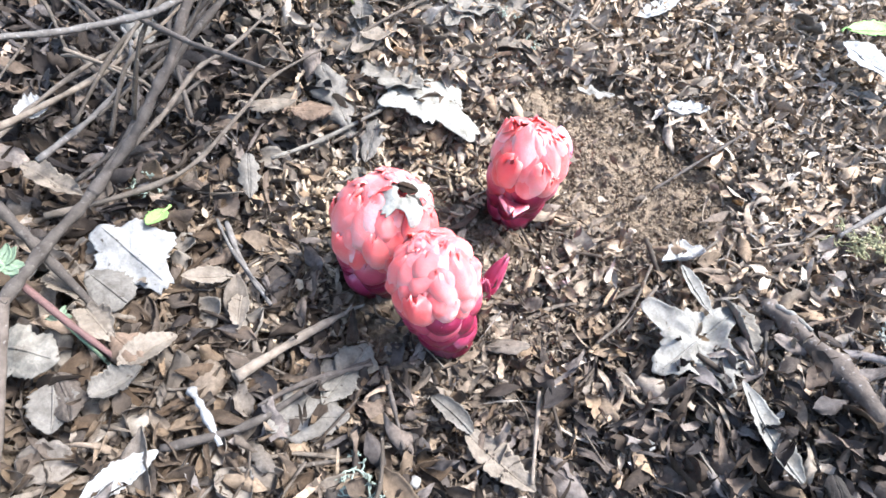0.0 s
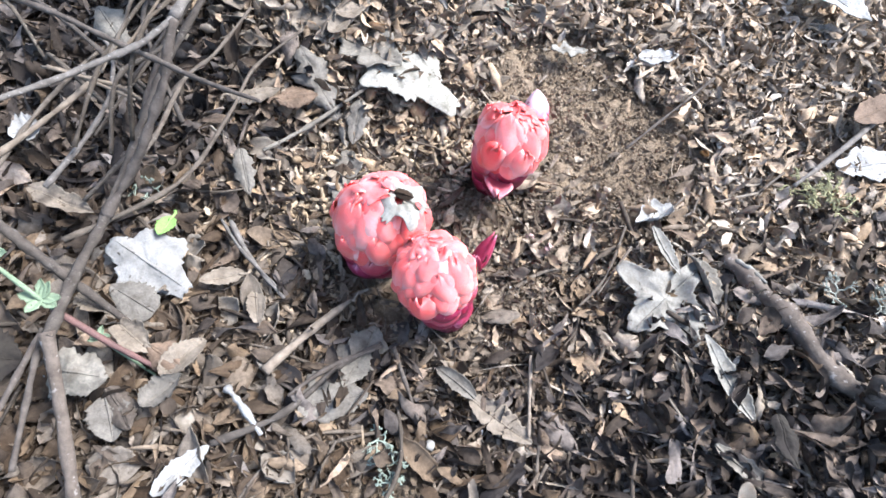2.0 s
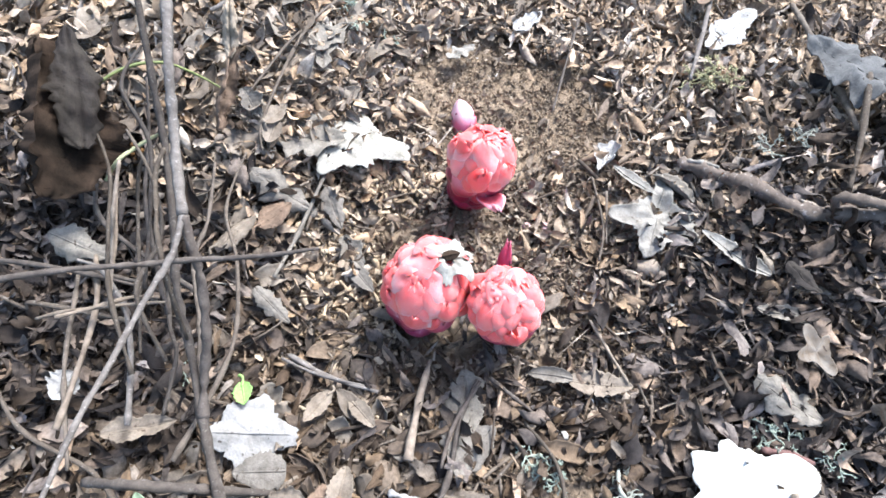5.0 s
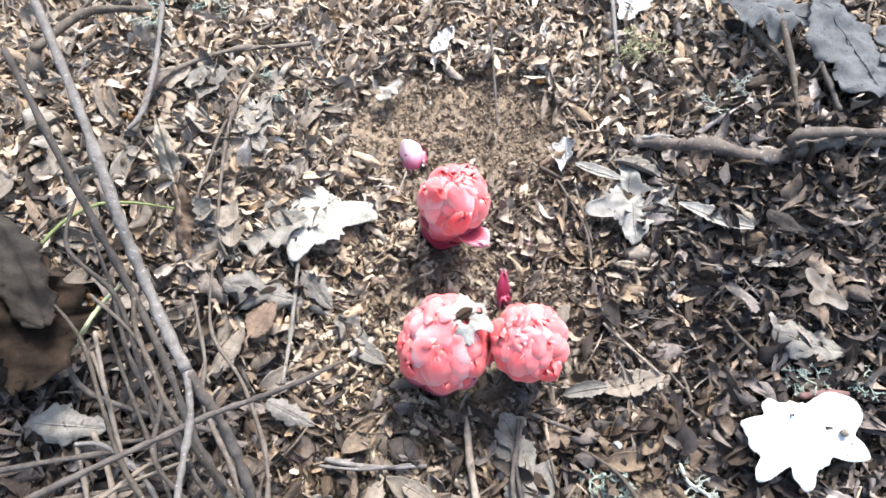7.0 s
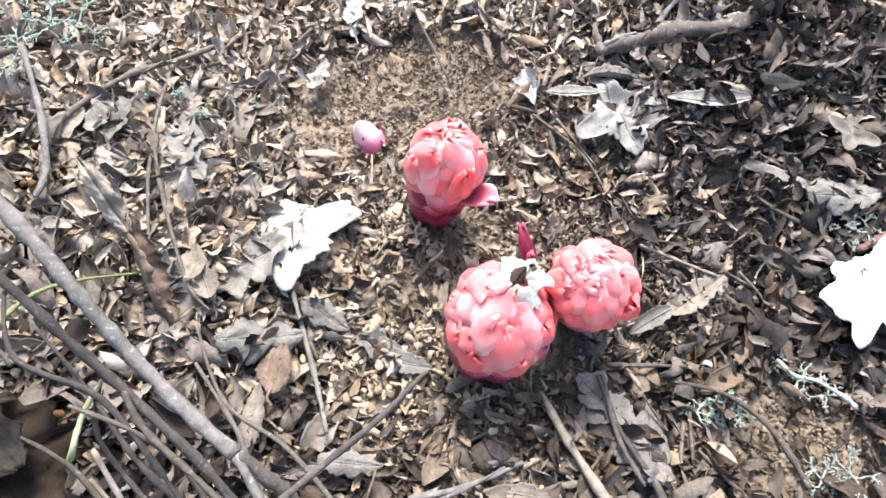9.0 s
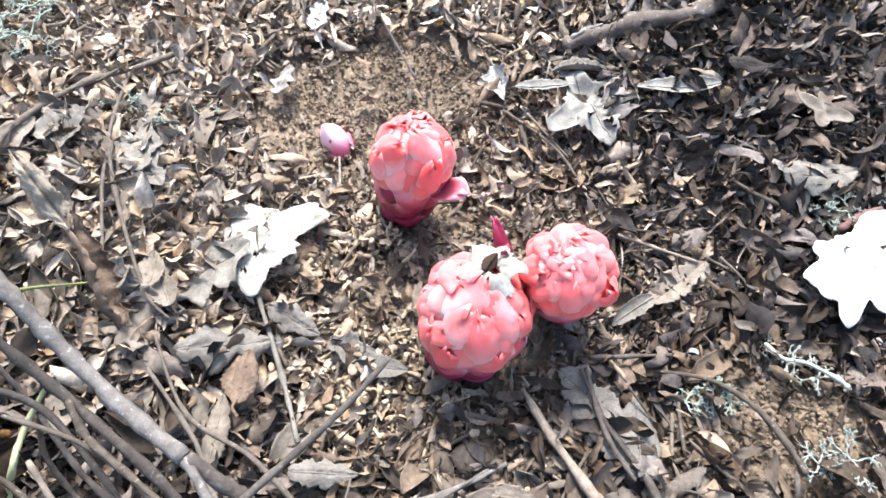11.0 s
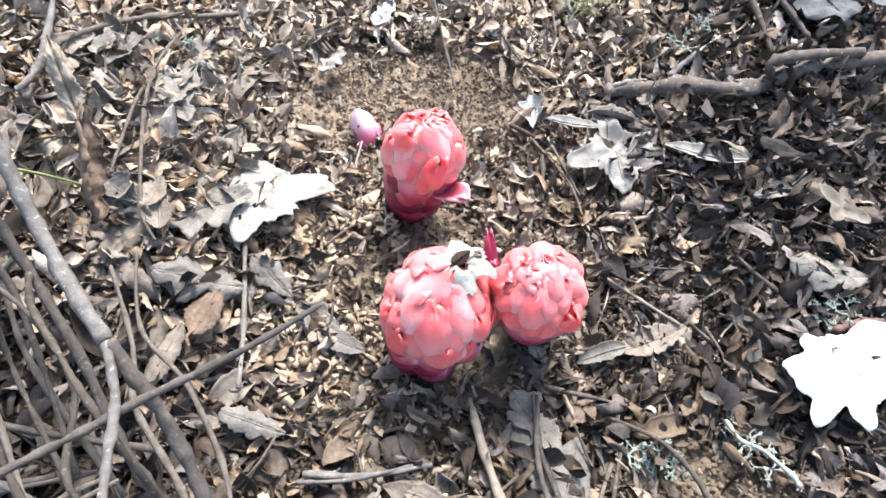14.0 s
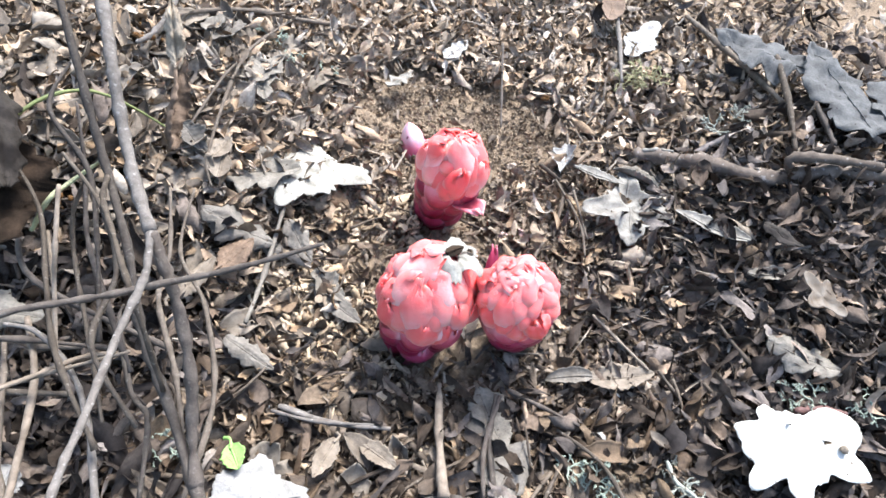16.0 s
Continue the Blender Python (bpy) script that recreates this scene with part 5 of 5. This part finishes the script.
# ---------------------------------------------------------------- living green bits
def sprig():
    root = mesh_object("green_sprig", *tube([(-0.150, 0.122, 0.050), (-0.1333, 0.1094, 0.052), (-0.1206, 0.0985, 0.038), (-0.106, 0.088, 0.024), (-0.0880, 0.0750, 0.010)],
                                            [0.0007, 0.0008, 0.0009, 0.0008, 0.0005], 7, 0.05, 90), M_fuzz)
    tagged(root, "downy grey-green sprig with small leaf whorls over litter", "plant", "green plants")
    k = 0
    for c, n, s in (((-0.1206, 0.0985, 0.038), 6, 0.0075), ((-0.1333, 0.1094, 0.052), 7, 0.0095), ((-0.1400, 0.1135, 0.0525), 6, 0.0085), ((-0.1050, 0.0875, 0.024), 3, 0.0045)):
        for i in range(n):
            a = 6.2832 * i / n + 0.4 * k
            foot = Vector(c)
            tip = foot + Vector((math.cos(a) * s, math.sin(a) * s, 0.0035 * (1 if i % 2 else 0.2)))
            v, f = big_leaf_shape(s, s * 0.55, 0, 0, 0.4, 0.5, 0.0002, 5, 0.0003, 200 + k, 8, 6)
            part("leaf", (v, f), M_fuzz, root).matrix_world = between(foot, tip)
            k += 1


sprig()
stick([(-0.1180, 0.0960, 0.034), (-0.0995, 0.0841, 0.026), (-0.0837, 0.0754, 0.014)], 0.0012, M_redstem, "thin red-brown stem under the sprig", "stem", "green plants", 7, 91)
stick([(-0.110, 0.262, 0.040), (-0.075, 0.268, 0.066), (-0.045, 0.270, 0.062), (-0.02, 0.262, 0.030)], [0.0009, 0.0008, 0.0007, 0.0004], M_blade, "olive green grass blade", "grass", "grass", 5, 92)
big_leaf((0.2873, 0.3200, 0.010), (0.3195, 0.3189, 0.014), 0.015, M_green, "fresh green leaf at the edge of the litter", 0, 0, 0.5, 0.3, 0.0003, 0.0004, 0, 0.004, 93, name="green_leaf")


big_leaf((0.2769, 0.3034, 0.012), (0.3012, 0.2630, 0.014), 0.028, M_chalk, "pale bleached leaf with a brown edge", 2, 0.3, 0.4, 0.3, 0.0004, 0.0015, 0, 0.0, 94)
big_leaf((0.1020, 0.2460, 0.003), (0.1240, 0.2473, 0.000), 0.012, M_silverpale, "pale rotting leaf scrap on soil", 3, 0.45, 0.4, 0.2, 0.0004, 0.004, 0, 0.0, 95)
big_leaf((0.1496, 0.3153, 0.003), (0.1817, 0.3397, 0.003), 0.011, M_chalk, "pale dry leaf on far litter", 0, 0, 0.6, 0.3, 0.0003, 0.001, 0, 0.0, 96)
big_leaf((-0.0343, 0.0597, 0.010), (-0.0061, 0.0630, 0.006), 0.0165, M_grey, "broad grey leaf below a dark stick", 0, 0, -0.3, 0.2, 0.0003, 0.001, 0, 0.0, 101)
big_leaf((-0.0838, 0.0729, 0.018), (-0.0690, 0.0870, 0.016), 0.0105, M_tan, "curled tan leaf near the sprig", 0, 0, 0.9, -0.6, 0.0004, 0.001, 0, 0.0, 102)
big_leaf((-0.0611, 0.1792, 0.008), (-0.0564, 0.1561, 0.005), 0.0106, M_grey, "dark grey crinkled leaf on litter", 4, 0.3, -0.5, 0.3, 0.0005, 0.0014, 0, 0.0, 103)
big_leaf((0.0408, 0.2848, 0.028), (0.0271, 0.2608, 0.024), 0.0180, M_silver, "pale grey torn oak leaf on litter", 3, 0.45, 0.3, 0.2, 0.0006, 0.0018, 0, 0.0, 104)
big_leaf((-0.0190, 0.2368, 0.022), (-0.0086, 0.2458, 0.024), 0.0100, M_tan, "small pale leaf on litter", 0, 0, 0.6, 0.3, 0.0003, 0.001, 0, 0.0, 105)
big_leaf((0.1340, 0.1340, 0.010), (0.1375, 0.1060, 0.016), 0.0070, M_silverpale, "pale narrow strip of leaf beside an oak leaf", 0, 0, 0.9, 0.3, 0, 0.0014, 0, 0.0, 110)
big_leaf((0.1312, 0.0320, 0.021), (0.1562, 0.0063, 0.022), 0.0085, M_silver, "pale curled leaf strip in the hollow", 0, 0, 1.0, 0.4, 0, 0.001, 0, 0.0, 106)
big_leaf((0.1523, 0.0409, 0.036), (0.1543, 0.0203, 0.036), 0.0110, M_umber, "torn grey leaf in the hollow", 1.5, 0.4, -0.5, -0.2, 0.0004, 0.002, 0, 0.0, 107)


# ---------------------------------------------------------------- lichen, moss and crumbs
def lichen(x, y, lift, size, mat, label, seed, name="lichen", flat=0.35):
    r = np.random.default_rng(seed)
    V, Fs, base = [], [], 0
    z0 = h(x, y) + lift + 0.004

    def grow(p, d, length, rad, depth):
        nonlocal base
        q = p + d * length
        mid = p + d * length * 0.5 + Vector(r.normal(0, 0.12, 3)) * length
        v, f = tube([p, mid, q], [rad, rad * 0.9, rad * 0.8], 4, 0.05, int(r.integers(0, 9999)))
        V.append(v)
        Fs.extend([tuple(i + base for i in g) for g in f])
        base += len(v)
        if depth:
            for _ in range(2 if r.random() < 0.7 else 3):
                e = (d + Vector((r.normal(0, 0.7), r.normal(0, 0.7), r.normal(0.0, 0.35)))).normalized()
                grow(q, e, length * r.uniform(0.5, 0.78), rad * 0.85, depth - 1)

    for k in range(4):
        a = 6.2832 * k / 4 + r.uniform(-0.5, 0.5)
        grow(Vector((x, y, z0)), Vector((math.cos(a), math.sin(a), flat)).normalized(), size * 0.30, 0.00045, 4)
    return tagged(mesh_object(name, np.vstack(V), Fs, mat), label, name, "lichens")


PALE = "pale grey-green branching lichen tuft on litter"
WHITE = "whitish branching lichen on litter"
for k, (x, y, lift, size, white) in enumerate(((0.0943, -0.0140, 0.004, 0.013, 0), (0.1060, -0.0300, 0.004, 0.014, 0), (0.0254, 0.0107, 0.002, 0.010, 1), (0.0175, -0.0040, 0.003, 0.010, 1),
                                               (0.0012, 0.0285, 0.003, 0.009, 0), (0.1989, 0.0900, 0.010, 0.013, 1), (0.0581, 0.2941, 0.006, 0.013, 0), (0.0838, 0.3484, 0.012, 0.021, 0),
                                               (0.0512, 0.3538, 0.012, 0.021, 0), (0.0609, 0.2795, 0.006, 0.010, 0), (-0.0147, -0.0017, 0.002, 0.010, 1), (-0.0032, 0.0446, 0.004, 0.010, 0), (0.105, 0.366, 0.012, 0.021, 0), (0.0931, 0.3887, 0.011, 0.017, 0), (0.0783, 0.3584, 0.011, 0.017, 0), (0.1104, 0.3727, 0.011, 0.017, 0), (0.0985, -0.0225, 0.006, 0.016, 0), (0.1120, -0.0400, 0.006, 0.015, 0), (0.0215, 0.0040, 0.004, 0.012, 1), (-0.0165, 0.0010, 0.004, 0.013, 1),
                                               (-0.0125, -0.0100, 0.004, 0.014, 1), (0.0000, 0.0350, 0.004, 0.011, 0), (0.0720, 0.2660, 0.005, 0.010, 0), (-0.1020, 0.1620, 0.004, 0.012, 0), (0.2160, 0.0860, 0.008, 0.014, 1))):
    lichen(x, y, lift, size, M_lichen_white if white else M_lichen, WHITE if white else PALE, 300 + k)
for k, (x, y) in enumerate(((0.2211, 0.1433), (0.2290, 0.1380), (0.215, 0.152), (0.232, 0.150))):
    lichen(x, y, 0.007, 0.016, M_moss, "yellowish moss tuft on litter", 330 + k, "moss", 0.7)


def chip(x, y, lift, size, mat, label, seed, name="leaf_chip", group="small chips"):
    """A small thick crumb with a broken outline."""
    bm = bmesh.new()
    bmesh.ops.create_icosphere(bm, subdivisions=2, radius=size)
    for vtx in bm.verts:
        vtx.co *= 1 + 0.45 * noise.noise(vtx.co * (1.3 / size) + Vector((seed, 0, 0)))
        vtx.co.z *= 0.45
    me = bpy.data.meshes.new(name)
    bm.to_mesh(me)
    bm.free()
    me.materials.append(mat)
    me.polygons.foreach_set("use_smooth", [True] * len(me.polygons))
    ob = new(name, me)
    ob.matrix_world = pose(x, y, h(x, y) + lift + 0.004, rnd(-25, 25), rnd(-25, 25), rnd(0, 360))
    return tagged(ob, label, "chip", group)


for k, (x, y, lift, size, mat, lab) in enumerate((
        (0.0182, 0.0414, 0.004, 0.0022, M_chalk, "small white chip on dark litter"), (0.1822, 0.1835, 0.003, 0.0028, M_rust, "small yellow-orange flake on litter"),
        (0.0768, 0.1359, 0.001, 0.0026, M_petal, "fallen pink petal on soil"), (0.0850, 0.1300, 0.002, 0.0022, M_petal, "fallen pale petal on soil"),
        (0.0700, 0.0830, 0.003, 0.0022, M_petal, "small pinkish chip on dark litter"), (0.1050, 0.0560, 0.004, 0.0024, M_chalk, "small white chip on dark litter"))):
    chip(x, y, lift, size, mat, lab, 400 + k)
for k, (x, y, z) in enumerate(((-0.0031, 0.3063, 0.046), (-0.0728, 0.259, 0.028))):
    V, Fs, base = [], [], 0
    for i in range(9):
        bm = bmesh.new()
        bmesh.ops.create_icosphere(bm, subdivisions=1, radius=rnd(0.0008, 0.002))
        o = Vector((x + rng.normal(0, 0.003), y + rng.normal(0, 0.003), z + rng.normal(0, 0.001)))
        V += [tuple(o + q.co * (1 + 0.5 * noise.noise(q.co * 800 + o * 90))) for q in bm.verts]
        Fs += [tuple(q.index + base for q in g.verts) for g in bm.faces]
        base = len(V)
        bm.free()
    tagged(mesh_object("fungus", V, Fs, M_rust), "rusty orange fungus crumbs on rotting litter", "fungus", "fungi", "stuff")

# ochre rotten wood beside the flowers
wood = [bit_shape(rnd(0.004, 0.011), rnd(0.0007, 0.0017), rnd(-0.0015, 0.0015), s) for s in range(20)]
spots = scatter(420, (-0.018, 0.170), (0.017, 0.015)) + scatter(300, (-0.034, 0.138), (0.017, 0.018)) + scatter(160, (0.030, 0.182), (0.012, 0.010))
litter("rotten_wood_chips", wood + flakes[:20], spots, 0.45, (0.001, 0.007), (0.5, 1.15), M_ochre, "ochre crumbling rotten wood chips", "wood chips")

# tiny pale specks all over
litter("pale_specks", flakes, scatter(700, MID, (0.17, 0.16)), 0.6, (0.003, 0.010), (0.12, 0.38), M_chalk, "tiny pale specks of leaf and bark", "specks")

# soil crumbs on the open patches
crumb = []
for s in range(12):
    bm = bmesh.new()
    bmesh.ops.create_icosphere(bm, subdivisions=1, radius=0.0013)
    off = Vector((s * 3.1, s * 1.7, 0))
    cv = np.array([tuple(v.co * (1 + 0.75 * noise.noise(v.co * 900 + off) + 0.3 * noise.noise(v.co * 2300 + off))) for v in bm.verts]) * (1.0, rnd(0.6, 1.0), rnd(0.5, 0.8))
    cf = [tuple(v.index for v in g.verts) for g in bm.faces]
    bm.free()
    crumb.append((cv, cf))
spots = []
for a, b, r, n in ((0.118, 0.212, 0.06, 1500), (0.145, 0.19, 0.045, 600), (0.09, 0.225, 0.03, 300), (0.0, 0.002, 0.035, 1100), (0.02, 0.17, 0.03, 500), (0.06, 0.15, 0.03, 400)):
    spots += [(rng.normal(a, r * 0.6), rng.normal(b, r * 0.6)) for _ in range(n)]
litter("soil_flakes", flakes, spots[:2200], 0.7, (-0.002, 0.001), (0.15, 0.45), M_soil, "thin brown flakes of soil and rotted leaf", "soil")
litter("soil_clods", crumb, spots[:2400:16], 1.0, (-0.0040, -0.0020), (0.8, 1.9), M_soil, "brown clods of soil", "soil")
litter("soil_crumbs", crumb, spots, 1.0, (-0.0022, 0.0000), (0.15, 1.2), M_soil, "loose brown soil crumbs", "soil")

# ---------------------------------------------------------------- loose leaves and twigs that can be told apart
loose = []
for s in range(18):
    v, f = big_leaf_shape(rnd(0.014, 0.026), rnd(0.008, 0.0135), rnd(1.0, 3.0) if s % 3 == 0 else 0, rnd(0.1, 0.4), sign() * rnd(0.5, 1.7), sign() * rnd(0.3, 1.8), 0.0003, 6, 0.0013, 500 + s, 14, 8, rnd(0.8, 1.3), 0.00025, 0.06)
    me = bpy.data.meshes.new("dry_leaf")
    me.from_pydata([tuple(map(float, p - v.mean(0))) for p in v], [], f)
    me.materials.append(M_loose)
    me.polygons.foreach_set("use_smooth", [True] * len(me.polygons))
    loose.append(me)
loose_grey = [me.copy() for me in loose]
for me in loose_grey:
    me.materials[0] = M_loosepale
for k, (x, y) in enumerate(scatter(150, (-0.03, 0.17), (0.13, 0.13), dry) + scatter(90, (-0.075, 0.075), (0.045, 0.05), dry) + scatter(90, (0.03, 0.275), (0.055, 0.035))):
    if (x - 0.01) ** 2 + (y - 0.12) ** 2 < 0.045 ** 2 or (x - 0.062) ** 2 + (y - 0.17) ** 2 < 0.035 ** 2:
        continue
    grey = y > 0.2 or x < -0.03 and rng.random() < 0.4
    ob = new("dry_leaf", (loose_grey if grey else loose)[k % len(loose)])
    ob.matrix_world = pose(x, y, h(x, y) + rnd(0.005, 0.010), rng.normal(0, 22), rng.normal(0, 22), rnd(0, 360))
    tagged(ob, "curled grey-brown dry leaf on the litter", "leaf", "loose dry leaves")
twigs = []
for s in range(8):
    v, f = bit_shape(rnd(0.018, 0.038), rnd(0.0006, 0.0011), rnd(-0.005, 0.005), 600 + s)
    me = bpy.data.meshes.new("twig")
    me.from_pydata([tuple(map(float, p - v.mean(0))) for p in v], [], f)
    me.materials.append(M_twig)
    me.polygons.foreach_set("use_smooth", [True] * len(me.polygons))
    twigs.append(me)
for k, (x, y) in enumerate(scatter(150, MID, (0.15, 0.15))):
    if (x - 0.01) ** 2 + (y - 0.12) ** 2 < 0.05 ** 2 or (x - 0.062) ** 2 + (y - 0.17) ** 2 < 0.035 ** 2:
        continue
    ob = new("twig", twigs[k % len(twigs)])
    ob.matrix_world = pose(x, y, h(x, y) + rnd(0.006, 0.009), rng.normal(0, 6), rng.normal(0, 6), rnd(0, 360))
    tagged(ob, "short thin broken twig on the litter", "twig", "loose sticks")
